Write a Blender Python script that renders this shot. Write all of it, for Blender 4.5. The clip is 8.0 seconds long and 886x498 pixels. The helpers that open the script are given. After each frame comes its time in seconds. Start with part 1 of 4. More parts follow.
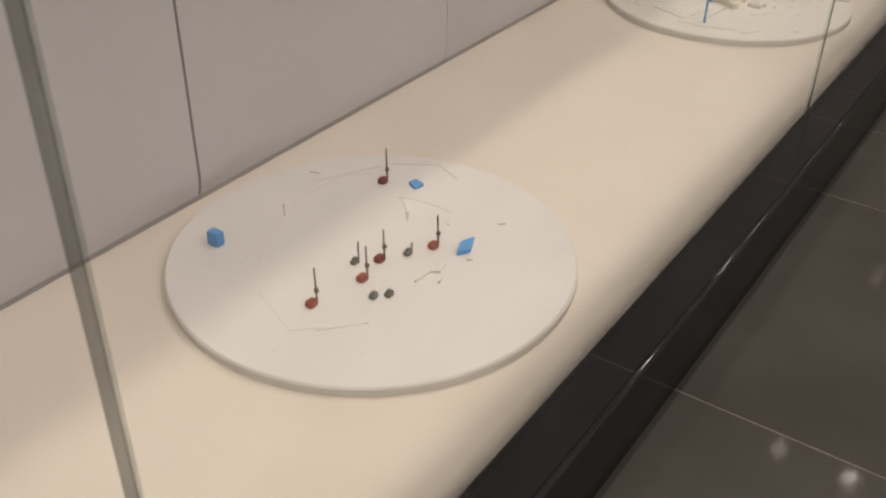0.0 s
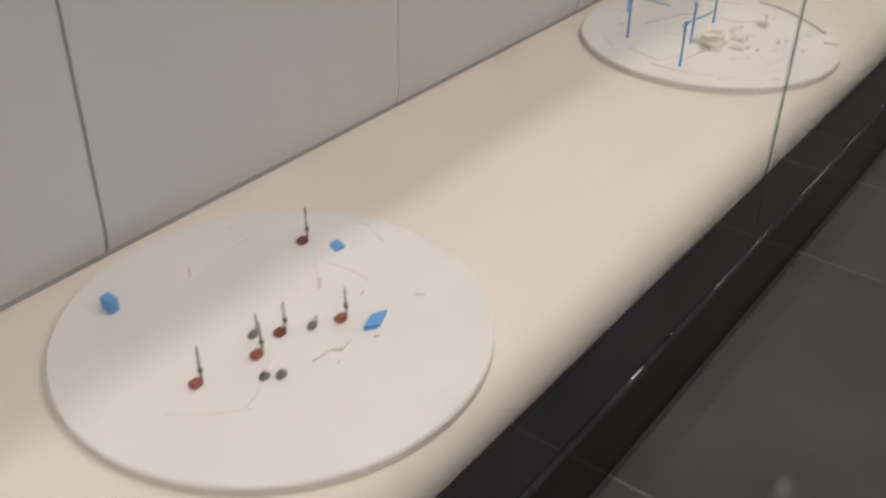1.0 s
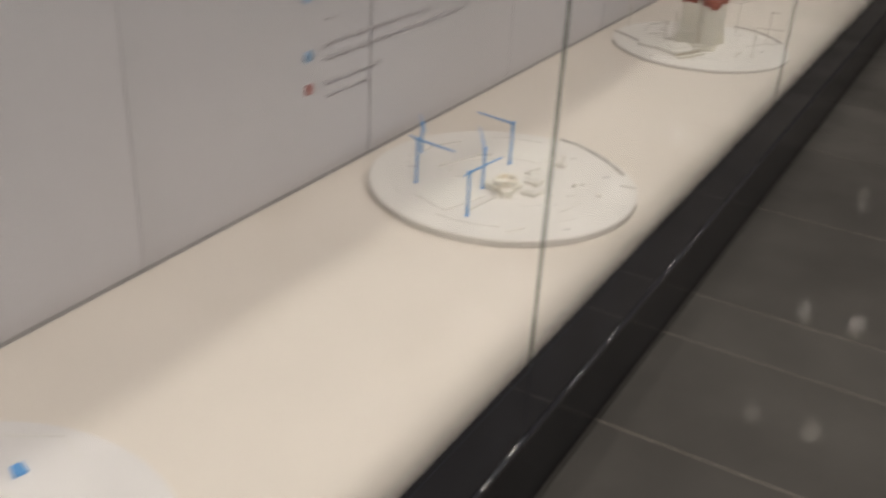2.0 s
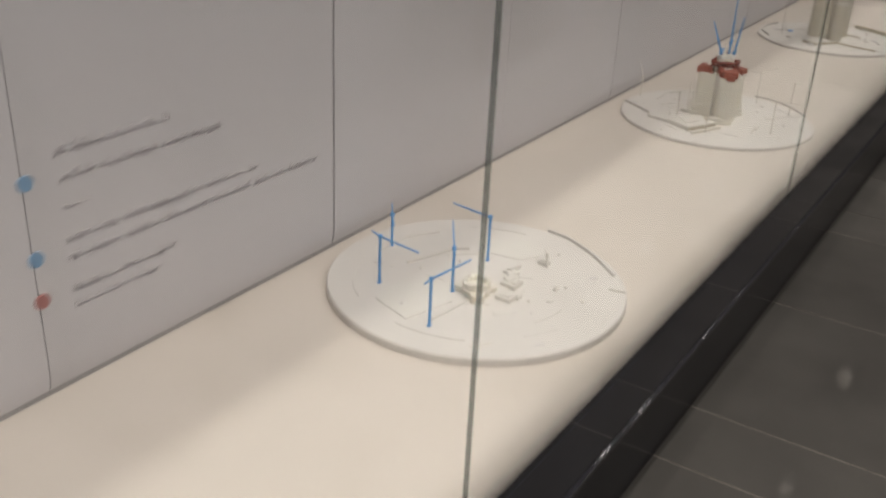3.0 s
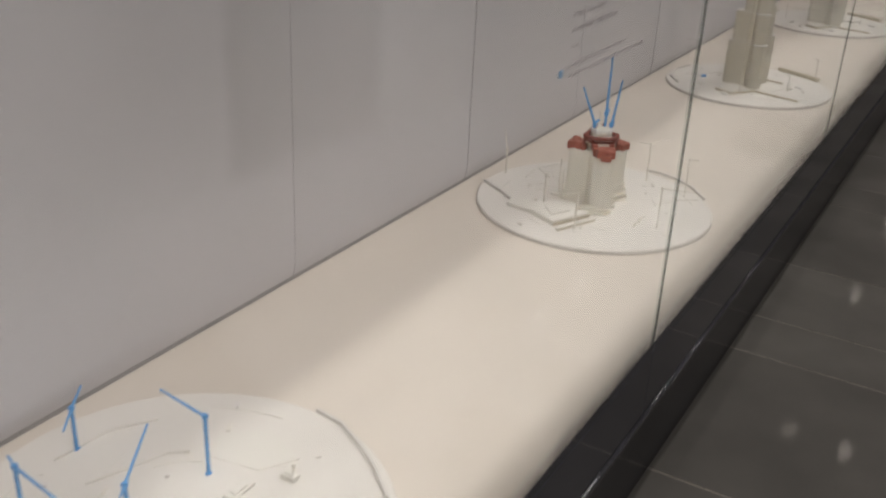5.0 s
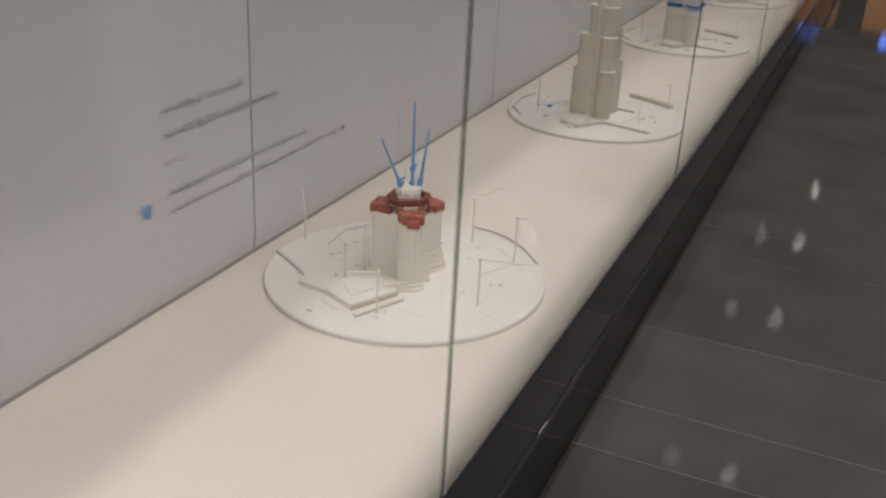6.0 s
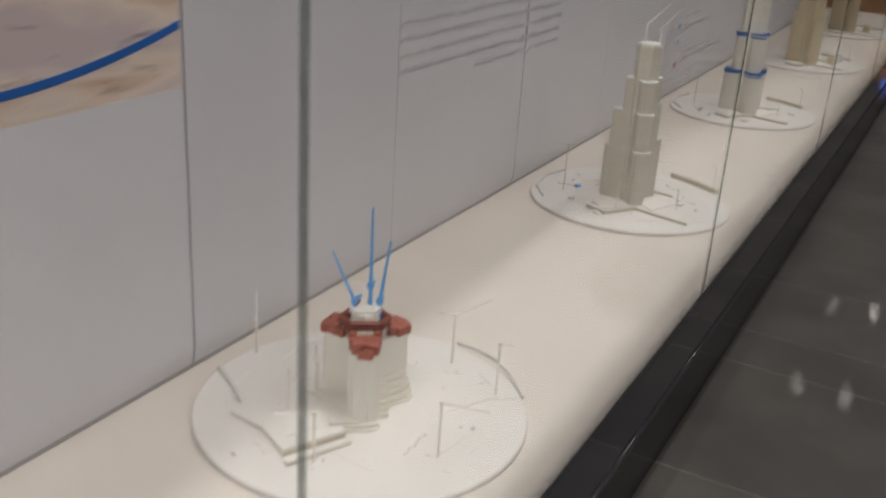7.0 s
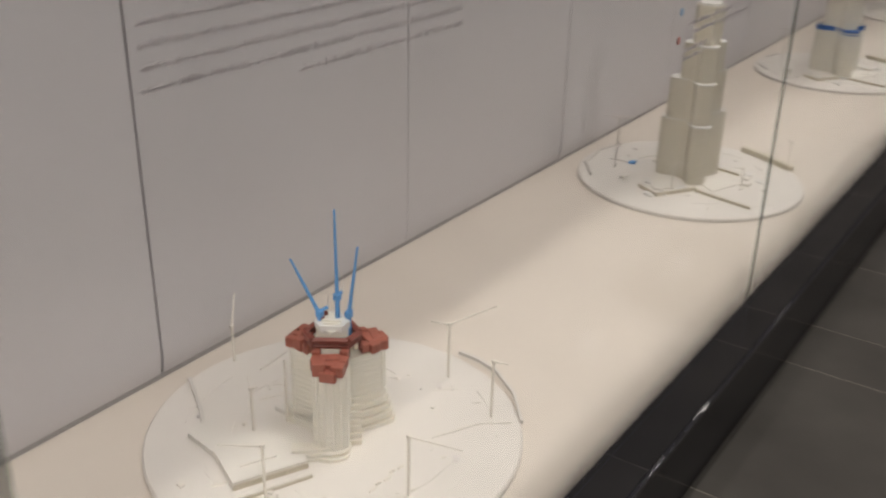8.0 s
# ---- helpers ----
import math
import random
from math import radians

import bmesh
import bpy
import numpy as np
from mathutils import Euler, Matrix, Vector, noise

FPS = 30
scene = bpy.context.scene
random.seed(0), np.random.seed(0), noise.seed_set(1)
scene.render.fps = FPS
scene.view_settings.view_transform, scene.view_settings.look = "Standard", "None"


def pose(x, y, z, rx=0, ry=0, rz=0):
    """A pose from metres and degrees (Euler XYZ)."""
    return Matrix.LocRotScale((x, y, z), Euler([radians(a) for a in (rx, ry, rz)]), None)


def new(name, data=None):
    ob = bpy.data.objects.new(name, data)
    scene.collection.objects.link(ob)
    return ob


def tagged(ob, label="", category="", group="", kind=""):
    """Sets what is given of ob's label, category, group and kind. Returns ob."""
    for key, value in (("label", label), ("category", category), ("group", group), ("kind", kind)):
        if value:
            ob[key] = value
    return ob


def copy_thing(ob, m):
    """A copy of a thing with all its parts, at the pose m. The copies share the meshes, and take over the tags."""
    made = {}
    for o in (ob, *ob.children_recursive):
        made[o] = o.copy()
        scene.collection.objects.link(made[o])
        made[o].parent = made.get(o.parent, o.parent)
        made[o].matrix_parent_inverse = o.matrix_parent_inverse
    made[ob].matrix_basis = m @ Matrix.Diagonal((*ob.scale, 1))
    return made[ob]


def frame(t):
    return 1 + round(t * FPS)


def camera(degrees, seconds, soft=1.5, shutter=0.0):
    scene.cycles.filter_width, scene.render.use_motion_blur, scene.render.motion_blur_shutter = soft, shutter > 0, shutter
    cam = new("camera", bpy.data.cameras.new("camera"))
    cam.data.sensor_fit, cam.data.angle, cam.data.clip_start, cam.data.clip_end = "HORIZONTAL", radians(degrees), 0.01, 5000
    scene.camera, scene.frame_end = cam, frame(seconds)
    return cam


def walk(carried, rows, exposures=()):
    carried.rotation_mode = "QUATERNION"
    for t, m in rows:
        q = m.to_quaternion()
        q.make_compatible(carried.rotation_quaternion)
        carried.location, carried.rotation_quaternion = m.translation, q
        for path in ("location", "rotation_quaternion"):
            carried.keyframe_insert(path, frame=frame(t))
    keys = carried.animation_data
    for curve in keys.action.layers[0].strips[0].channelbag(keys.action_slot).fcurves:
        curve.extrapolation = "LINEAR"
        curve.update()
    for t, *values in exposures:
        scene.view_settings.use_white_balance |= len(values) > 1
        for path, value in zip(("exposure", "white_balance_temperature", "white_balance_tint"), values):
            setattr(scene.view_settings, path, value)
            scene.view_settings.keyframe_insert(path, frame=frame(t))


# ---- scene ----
cam = camera(48.88, 8.0, soft=2.3, shutter=0.5)
PATH = [
    (0, pose(-4.862, -0.518, 1.385, 56.31, -0.65, -55.03)),
    (0.3, pose(-4.798, -0.496, 1.416, 54.72, -0.99, -54.56)),
    (0.5, pose(-4.742, -0.514, 1.405, 54.49, -0.68, -54.15)),
    (0.6, pose(-4.693, -0.539, 1.401, 54.54, -0.12, -53.39)),
    (1, pose(-4.582, -0.593, 1.414, 56.65, -0.82, -52.53)),
    (1.2, pose(-4.510, -0.627, 1.423, 57.76, -0.28, -52.63)),
    (1.5, pose(-4.429, -0.643, 1.420, 59.85, -0.54, -54.45)),
    (1.8, pose(-4.269, -0.630, 1.428, 62.32, -1.92, -58.07)),
    (2, pose(-4.149, -0.644, 1.455, 62.16, -2.87, -59.09)),
    (2.2, pose(-4.080, -0.615, 1.483, 61.93, -4.31, -61.18)),
    (3.3, pose(-3.648, -0.642, 1.495, 64.81, -2.31, -55.34)),
    (3.5, pose(-3.557, -0.632, 1.501, 64.04, -2.83, -55.57)),
    (3.8, pose(-3.347, -0.570, 1.489, 64.73, -3.15, -59.25)),
    (4, pose(-3.257, -0.541, 1.465, 65.10, -3.07, -60.88)),
    (4.1, pose(-3.226, -0.553, 1.485, 64.59, -2.82, -60.83)),
    (4.2, pose(-3.155, -0.549, 1.487, 64.24, -2.65, -60.85)),
    (5.3, pose(-2.613, -0.580, 1.498, 65.26, -2.59, -58.47)),
    (5.5, pose(-2.459, -0.583, 1.482, 65.96, -2.79, -61.14)),
    (5.9, pose(-2.198, -0.536, 1.474, 66.28, -3.16, -65.77)),
    (6, pose(-2.148, -0.544, 1.457, 66.07, -2.77, -65.60)),
    (6.5, pose(-1.898, -0.581, 1.504, 66.32, -3.08, -60.08)),
    (7, pose(-1.626, -0.554, 1.495, 67.95, -3.46, -60.81)),
    (7.3, pose(-1.507, -0.532, 1.512, 68.60, -3.46, -61.42)),
    (7.5, pose(-1.446, -0.543, 1.491, 67.88, -2.43, -62.01)),
    (7.6, pose(-1.396, -0.547, 1.469, 67.09, -1.65, -61.31)),
    (8, pose(-1.232, -0.619, 1.485, 65.15, -1.11, -54.80)),
]
walk(cam, PATH, exposures=[(0.0, -0.19, 6800, 12), (0.6, -0.15, 6430, 10), (1.5, -0.15, 6330, 10), (3.3, -0.06, 6230, 10), (4.1, -0.04, 6150, 10), (6.3, -0.07, 6150, 10), (7.0, 0.0, 6000, 10), (7.5, 0.0, 6350, 12), (8.0, 0.03, 6330, 11)])
# ---------------------------------------------------------------- world and light
world = bpy.data.worlds.new("world")
scene.world = world
world.use_nodes = True
world.node_tree.nodes["Background"].inputs[0].default_value = (0.02, 0.02, 0.022, 1)
world.node_tree.nodes["Background"].inputs[1].default_value = 0.3


CEIL = 3.55          # room ceiling
SHELF = 0.32         # top of the display shelf
WALL = 0.902          # face of the back panels
GLASS = -0.057       # outer face of the glass
STEP = 1.803         # width of a pane, distance of the models
LAMP_X = [-7.0, -4.5, -2.0, 0.52, 3.12, 5.15, 8.38, 10.85, 13.2]
LAMP_IN, LAMP_OUT = 0.32, -0.17    # the two rows of downlights over the case
WARM = (1.0, 0.91, 0.84)


def spot(x, y, watts, size=0.022, cone=104):
    d = bpy.data.lights.new("downlight_lamp", "SPOT")
    d.energy, d.color, d.spot_size, d.spot_blend, d.shadow_soft_size = watts, WARM, radians(cone), 0.7, size
    ob = new("downlight_lamp", d)
    ob.matrix_basis = pose(x, y, CEIL - 0.02 - size)
    return ob


for lx in LAMP_X:
    far = 0.70 if lx > 3.5 else 0.9 if lx > 0 else 1.0
    spot(lx, LAMP_IN, 32 * far)
    spot(lx, LAMP_OUT, (72 if lx < -1 else 66) * far)

# long lamp recessed in the ceiling slot over the shelf
slot = bpy.data.lights.new("slot_lamp", "AREA")
slot.shape, slot.size, slot.size_y, slot.energy, slot.color = "RECTANGLE", 26.0, 0.02, 205, (1.0, 0.93, 0.83)
slot_ob = new("slot_lamp", slot)
slot_ob.matrix_basis = pose(3.0, 0.27, CEIL + 0.6)

# added fill spotlights across the hall, unseen, aimed to brighten the panels over the case
HALL = [(-6.5 + 2.5 * i, -3.4) for i in range(9)]
HALL_Z, TILT = CEIL - 0.20, 68
for hx, hy in HALL:
    d = bpy.data.lights.new("fill_lamp", "SPOT")
    d.energy, d.color, d.spot_size, d.spot_blend, d.shadow_soft_size = (52 if hx < -2.5 else 62), WARM, radians(80), 1.0, 0.5
    new("fill_lamp", d).matrix_basis = pose(hx, hy + 0.13, HALL_Z - 0.055, TILT)
# downlights between them
ROW_X = [-5.2, -2.7, -0.9, 1.2, 2.9, 3.75, 5.5, 6.6, 9.0]
for rx_ in ROW_X:
    spot(rx_, -3.1, 160 if rx_ < -2.5 else 46, 0.09, 156)

# ---------------------------------------------------------------- materials


def material(name, color, rough=0.5, metal=0.0, spread=0.08, scale=6.0, bump=0.0, bump_scale=120.0, spec=0.5, coat=0.0,
             random_tone=0.0, stripe=0.0, stripe_scale=90.0, dirt=None):
    m = bpy.data.materials.new(name)
    m.use_nodes = True
    nt = m.node_tree
    b = nt.nodes["Principled BSDF"]
    b.inputs["Roughness"].default_value, b.inputs["Metallic"].default_value = rough, metal
    b.inputs["Specular IOR Level"].default_value, b.inputs["Coat Weight"].default_value = spec, coat
    b.inputs["Coat Roughness"].default_value = 0.05
    geo = nt.nodes.new("ShaderNodeNewGeometry")
    big, fine = nt.nodes.new("ShaderNodeTexNoise"), nt.nodes.new("ShaderNodeTexNoise")
    big.inputs["Scale"].default_value, big.inputs["Detail"].default_value = scale, 4
    fine.inputs["Scale"].default_value, fine.inputs["Detail"].default_value = bump_scale, 3
    for n in (big, fine):
        nt.links.new(geo.outputs["Position"], n.inputs["Vector"])
    ramp = nt.nodes.new("ShaderNodeMapRange")
    ramp.inputs["From Min"].default_value, ramp.inputs["From Max"].default_value = 0.3, 0.7
    ramp.inputs["To Min"].default_value, ramp.inputs["To Max"].default_value = 1 - spread, 1 + spread
    nt.links.new(big.outputs["Fac"], ramp.inputs["Value"])
    tone = ramp.outputs["Result"]
    grain = nt.nodes.new("ShaderNodeMapRange")
    grain.inputs["From Min"].default_value, grain.inputs["From Max"].default_value = 0.3, 0.7
    grain.inputs["To Min"].default_value, grain.inputs["To Max"].default_value = 1 - spread * 0.35, 1 + spread * 0.35
    nt.links.new(fine.outputs["Fac"], grain.inputs["Value"])
    mul = nt.nodes.new("ShaderNodeMath")
    mul.operation = "MULTIPLY"
    nt.links.new(tone, mul.inputs[0])
    nt.links.new(grain.outputs["Result"], mul.inputs[1])
    tone = mul.outputs[0]
    if random_tone:
        info, r = nt.nodes.new("ShaderNodeObjectInfo"), nt.nodes.new("ShaderNodeMapRange")
        r.inputs["To Min"].default_value, r.inputs["To Max"].default_value = 1 - random_tone, 1 + random_tone
        nt.links.new(info.outputs["Random"], r.inputs["Value"])
        m2 = nt.nodes.new("ShaderNodeMath")
        m2.operation = "MULTIPLY"
        nt.links.new(tone, m2.inputs[0])
        nt.links.new(r.outputs["Result"], m2.inputs[1])
        tone = m2.outputs[0]
    col = nt.nodes.new("ShaderNodeVectorMath")
    col.operation = "SCALE"
    col.inputs[0].default_value = color
    nt.links.new(tone, col.inputs["Scale"])
    out = col.outputs["Vector"]
    if dirt:
        big2 = nt.nodes.new("ShaderNodeTexNoise")
        big2.inputs["Scale"].default_value, big2.inputs["Detail"].default_value = dirt[1], 6
        nt.links.new(geo.outputs["Position"], big2.inputs["Vector"])
        mr = nt.nodes.new("ShaderNodeMapRange")
        mr.inputs["From Min"].default_value, mr.inputs["From Max"].default_value = 0.52, 0.75
        mr.inputs["To Max"].default_value = dirt[2]
        nt.links.new(big2.outputs["Fac"], mr.inputs["Value"])
        mix = nt.nodes.new("ShaderNodeMix")
        mix.data_type = "RGBA"
        nt.links.new(mr.outputs["Result"], mix.inputs[0])
        nt.links.new(out, mix.inputs[6])
        mix.inputs[7].default_value = (*dirt[0], 1)
        out = mix.outputs[2]
    nt.links.new(out, b.inputs["Base Color"])
    rr = nt.nodes.new("ShaderNodeMapRange")
    rr.inputs["To Min"].default_value, rr.inputs["To Max"].default_value = rough * 0.85, min(1, rough * 1.15)
    nt.links.new(big.outputs["Fac"], rr.inputs["Value"])
    nt.links.new(rr.outputs["Result"], b.inputs["Roughness"])
    if bump or stripe:
        bn = nt.nodes.new("ShaderNodeBump")
        bn.inputs["Distance"].default_value = 0.002
        if stripe:
            w = nt.nodes.new("ShaderNodeTexWave")
            w.bands_direction = "Z"
            w.inputs["Scale"].default_value = stripe_scale
            nt.links.new(geo.outputs["Position"], w.inputs["Vector"])
            bn.inputs["Strength"].default_value = stripe
            nt.links.new(w.outputs["Fac"], bn.inputs["Height"])
        else:
            bn.inputs["Strength"].default_value = bump
            nt.links.new(fine.outputs["Fac"], bn.inputs["Height"])
        nt.links.new(bn.outputs["Normal"], b.inputs["Normal"])
    return m


def glass_material():
    m = bpy.data.materials.new("clear_glass")
    m.use_nodes = True
    nt = m.node_tree
    nt.nodes.remove(nt.nodes["Principled BSDF"])
    clear, gloss = nt.nodes.new("ShaderNodeBsdfTransparent"), nt.nodes.new("ShaderNodeBsdfGlossy")
    clear.inputs["Color"].default_value = (0.945, 0.955, 0.95, 1)
    gloss.inputs["Roughness"].default_value = 0.01
    f, p, r = nt.nodes.new("ShaderNodeLayerWeight"), nt.nodes.new("ShaderNodeMath"), nt.nodes.new("ShaderNodeMapRange")
    p.operation, p.inputs[1].default_value = "POWER", 6.0
    r.inputs["To Min"].default_value, r.inputs["To Max"].default_value = 0.02, 0.5
    nt.links.new(f.outputs["Facing"], p.inputs[0])
    nt.links.new(p.outputs[0], r.inputs["Value"])
    mix = nt.nodes.new("ShaderNodeMixShader")
    nt.links.new(r.outputs[0], mix.inputs[0])
    nt.links.new(clear.outputs[0], mix.inputs[1])
    nt.links.new(gloss.outputs[0], mix.inputs[2])
    nt.links.new(mix.outputs[0], nt.nodes["Material Output"].inputs["Surface"])
    return m


def edge_material(name, color, share):
    """Cut glass edge or sealant, half see-through."""
    m = material(name, color, 0.25, spread=0.2, scale=10)
    nt = m.node_tree
    clear, mix = nt.nodes.new("ShaderNodeBsdfTransparent"), nt.nodes.new("ShaderNodeMixShader")
    clear.inputs["Color"].default_value = (0.885, 0.90, 0.888, 1)
    mix.inputs[0].default_value = share
    nt.links.new(clear.outputs[0], mix.inputs[1])
    nt.links.new(nt.nodes["Principled BSDF"].outputs[0], mix.inputs[2])
    nt.links.new(mix.outputs[0], nt.nodes["Material Output"].inputs["Surface"])
    return m


def glow_material(name, color, strength):
    m = bpy.data.materials.new(name)
    m.use_nodes = True
    b = m.node_tree.nodes["Principled BSDF"]
    b.inputs["Base Color"].default_value = (*color, 1)
    b.inputs["Emission Color"].default_value = (*color, 1)
    b.inputs["Emission Strength"].default_value = strength
    return m


def picture_material():
    """Printed landscape: sandy ground with brown strokes and grey-violet bands."""
    m = bpy.data.materials.new("printed_picture")
    m.use_nodes = True
    nt = m.node_tree
    b = nt.nodes["Principled BSDF"]
    b.inputs["Roughness"].default_value = 0.6
    geo, mp = nt.nodes.new("ShaderNodeNewGeometry"), nt.nodes.new("ShaderNodeMapping")
    mp.inputs["Scale"].default_value = (5.0, 1.0, 26.0)
    mp.inputs["Rotation"].default_value = (0, radians(9), 0)
    nt.links.new(geo.outputs["Position"], mp.inputs["Vector"])
    n1, n2 = nt.nodes.new("ShaderNodeTexNoise"), nt.nodes.new("ShaderNodeTexNoise")
    n1.inputs["Scale"].default_value, n1.inputs["Detail"].default_value, n1.inputs["Distortion"].default_value = 1.0, 5, 0.6
    n2.inputs["Scale"].default_value, n2.inputs["Detail"].default_value = 3.2, 4
    for n in (n1, n2):
        nt.links.new(mp.outputs[0], n.inputs["Vector"])
    r1, r2 = nt.nodes.new("ShaderNodeValToRGB"), nt.nodes.new("ShaderNodeValToRGB")
    for e, (p, c) in zip((r1.color_ramp.elements[0], r1.color_ramp.elements[1]), ((0.34, (0.52, 0.31, 0.17, 1)), (0.5, (0.80, 0.67, 0.55, 1)))):
        e.position, e.color = p, c
    e = r1.color_ramp.elements.new(0.66)
    e.color = (0.58, 0.49, 0.47, 1)
    r2.color_ramp.elements[0].position, r2.color_ramp.elements[0].color = 0.58, (1, 1, 1, 1)
    r2.color_ramp.elements[1].position, r2.color_ramp.elements[1].color = 0.70, (0.42, 0.35, 0.36, 1)
    mix = nt.nodes.new("ShaderNodeMix")
    mix.data_type, mix.blend_type = "RGBA", "MULTIPLY"
    mix.inputs[0].default_value = 0.8
    nt.links.new(n1.outputs["Fac"], r1.inputs[0])
    nt.links.new(n2.outputs["Fac"], r2.inputs[0])
    nt.links.new(r1.outputs[0], mix.inputs[6])
    nt.links.new(r2.outputs[0], mix.inputs[7])
    nt.links.new(mix.outputs[2], b.inputs["Base Color"])
    return m


M_SHELF = material("cream_laminate", (0.742, 0.676, 0.600), 0.6, spec=0.2, spread=0.03, scale=3.0, bump=0.01, bump_scale=40, dirt=((0.60, 0.535, 0.455), 1.9, 0.55))
M_PANEL = material("grey_white_panel", (0.602, 0.586, 0.606), 0.5, spec=0.3, spread=0.02, scale=1.5, bump=0.02, random_tone=0.015)
M_DARK = material("dark_gap", (0.06, 0.057, 0.054), 0.8)
M_FOOT_SHADE = material("grey_foot_shade", (0.36, 0.345, 0.345), 0.8, spread=0.10, scale=9)
M_BLACK = material("black_gloss", (0.036, 0.036, 0.041), 0.055, spread=0.2, scale=8, spec=1.0)
M_BAND = material("black_band_gloss", (0.030, 0.031, 0.038), 0.03, spread=0.2, scale=8, spec=0.35)
M_BLACK_MATT = material("black_matt_plinth", (0.020, 0.020, 0.022), 0.16, spec=0.12, spread=0.2, scale=5)
M_TILE = material("dark_grey_tile", (0.097, 0.092, 0.083), 0.034, spread=0.16, scale=2.4, bump=0.02, bump_scale=260, random_tone=0.08, spec=0.028)
M_GROUT = material("beige_grout", (0.27, 0.24, 0.20), 0.8, spread=0.2, scale=5)
M_DISC = material("white_model_board", (0.75, 0.718, 0.695), 0.5, spread=0.03, scale=7, bump=0.008, bump_scale=40)
M_RELIEF = material("white_relief", (0.80, 0.77, 0.71), 0.55, spread=0.03, scale=20)
M_DISC_WARM = material("warm_white_board", (0.79, 0.752, 0.70), 0.5, spread=0.03, scale=7, bump=0.008, bump_scale=40)
M_RIM = material("disc_rim_grey", (0.68, 0.65, 0.61), 0.6, spread=0.05, scale=12)
M_RESIN = material("cream_resin", (0.85, 0.81, 0.715), 0.42, spread=0.04, scale=25, stripe=0.35, stripe_scale=70)
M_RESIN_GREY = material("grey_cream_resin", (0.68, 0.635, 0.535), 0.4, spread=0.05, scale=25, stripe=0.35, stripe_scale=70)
M_OCHRE = material("ochre_resin", (0.70, 0.60, 0.41), 0.4, spread=0.06, scale=20, stripe=0.35, stripe_scale=60)
M_BROWN = material("brown_resin", (0.57, 0.46, 0.31), 0.4, spread=0.06, scale=20, stripe=0.3, stripe_scale=60)
M_WHITE = material("white_plastic", (0.78, 0.77, 0.74), 0.4, spread=0.02, scale=20)
M_RED = material("brick_red_plastic", (0.33, 0.10, 0.067), 0.45, spread=0.12, scale=60)
M_MAROON = material("dark_red_plastic", (0.20, 0.052, 0.037), 0.5, spread=0.1, scale=60)
M_BLUE = material("blue_plastic", (0.13, 0.36, 0.72), 0.4, spread=0.08, scale=40)
M_BLUE_DARK = material("blue_band", (0.03, 0.13, 0.42), 0.4, spread=0.08, scale=40)
M_MAST = material("grey_brown_wire", (0.13, 0.105, 0.09), 0.5, spread=0.1, scale=40)
M_GREY = material("grey_plastic", (0.17, 0.17, 0.15), 0.5, spread=0.1, scale=40)
M_WIRE = material("pale_wire", (0.84, 0.80, 0.72), 0.45, spread=0.05, scale=40)
M_OLIVE = material("olive_block", (0.60, 0.55, 0.44), 0.5, spread=0.06, scale=30)
for resin in (M_RESIN, M_RESIN_GREY, M_OCHRE, M_BROWN):
    bs = resin.node_tree.nodes["Principled BSDF"]
    bs.inputs["Subsurface Weight"].default_value, bs.inputs["Subsurface Scale"].default_value = 0.35, 0.008
    bs.inputs["Subsurface Radius"].default_value = (0.8, 0.72, 0.6)
M_GLASS = glass_material()
M_EDGE = edge_material("green_glass_edge", (0.185, 0.196, 0.188), 0.39)
M_SEAL = edge_material("clear_silicone", (0.46, 0.45, 0.41), 0.10)
M_INK = material("grey_lettering", (0.53, 0.51, 0.515), 0.6, spread=0.1, scale=40)
M_PIC = picture_material()
M_CEIL = material("ceiling_paint", (0.16, 0.155, 0.15), 0.8, spread=0.05, scale=2)
M_ROOM = material("dark_room_wall", (0.10, 0.095, 0.09), 0.8, spread=0.1, scale=1)
M_LAMP = glow_material("lamp_glow", (1.0, 0.89, 0.74), 42)
M_TRIM = material("lamp_trim_metal", (0.5, 0.5, 0.5), 0.3, 1.0)
M_END_GLOW_TINT = material("orange_brown_glow_tint", (0.34, 0.17, 0.07), 0.45, spread=0.2, scale=9, bump=0.1)

# ---------------------------------------------------------------- mesh helpers


def add_box(bm, a, b, bevel=0.0):
    vs = [bm.verts.new((x, y, z)) for z in (a[2], b[2]) for x, y in ((a[0], a[1]), (b[0], a[1]), (b[0], b[1]), (a[0], b[1]))]
    fs = [bm.faces.new([vs[i] for i in f]) for f in ((3, 2, 1, 0), (4, 5, 6, 7), (0, 1, 5, 4), (1, 2, 6, 5), (2, 3, 7, 6), (3, 0, 4, 7))]
    if bevel:
        es = list({e for f in fs for e in f.edges})
        bmesh.ops.bevel(bm, geom=es, offset=bevel, segments=2, profile=0.5, affect="EDGES")
    return bm


def box_bm(a, b, bevel=0.0):
    return add_box(bmesh.new(), a, b, bevel)


def add_prism(bm, pts, z0, z1, top=1.0):
    """Upright prism over a plan outline; top scales the upper outline about its middle."""
    cx, cy = sum(p[0] for p in pts) / len(pts), sum(p[1] for p in pts) / len(pts)
    lo = [bm.verts.new((x, y, z0)) for x, y in pts]
    hi = [bm.verts.new((cx + (x - cx) * top, cy + (y - cy) * top, z1)) for x, y in pts]
    bm.faces.new(hi)
    bm.faces.new(lo[::-1])
    n = len(pts)
    for i in range(n):
        bm.faces.new((lo[i], lo[(i + 1) % n], hi[(i + 1) % n], hi[i]))
    return bm


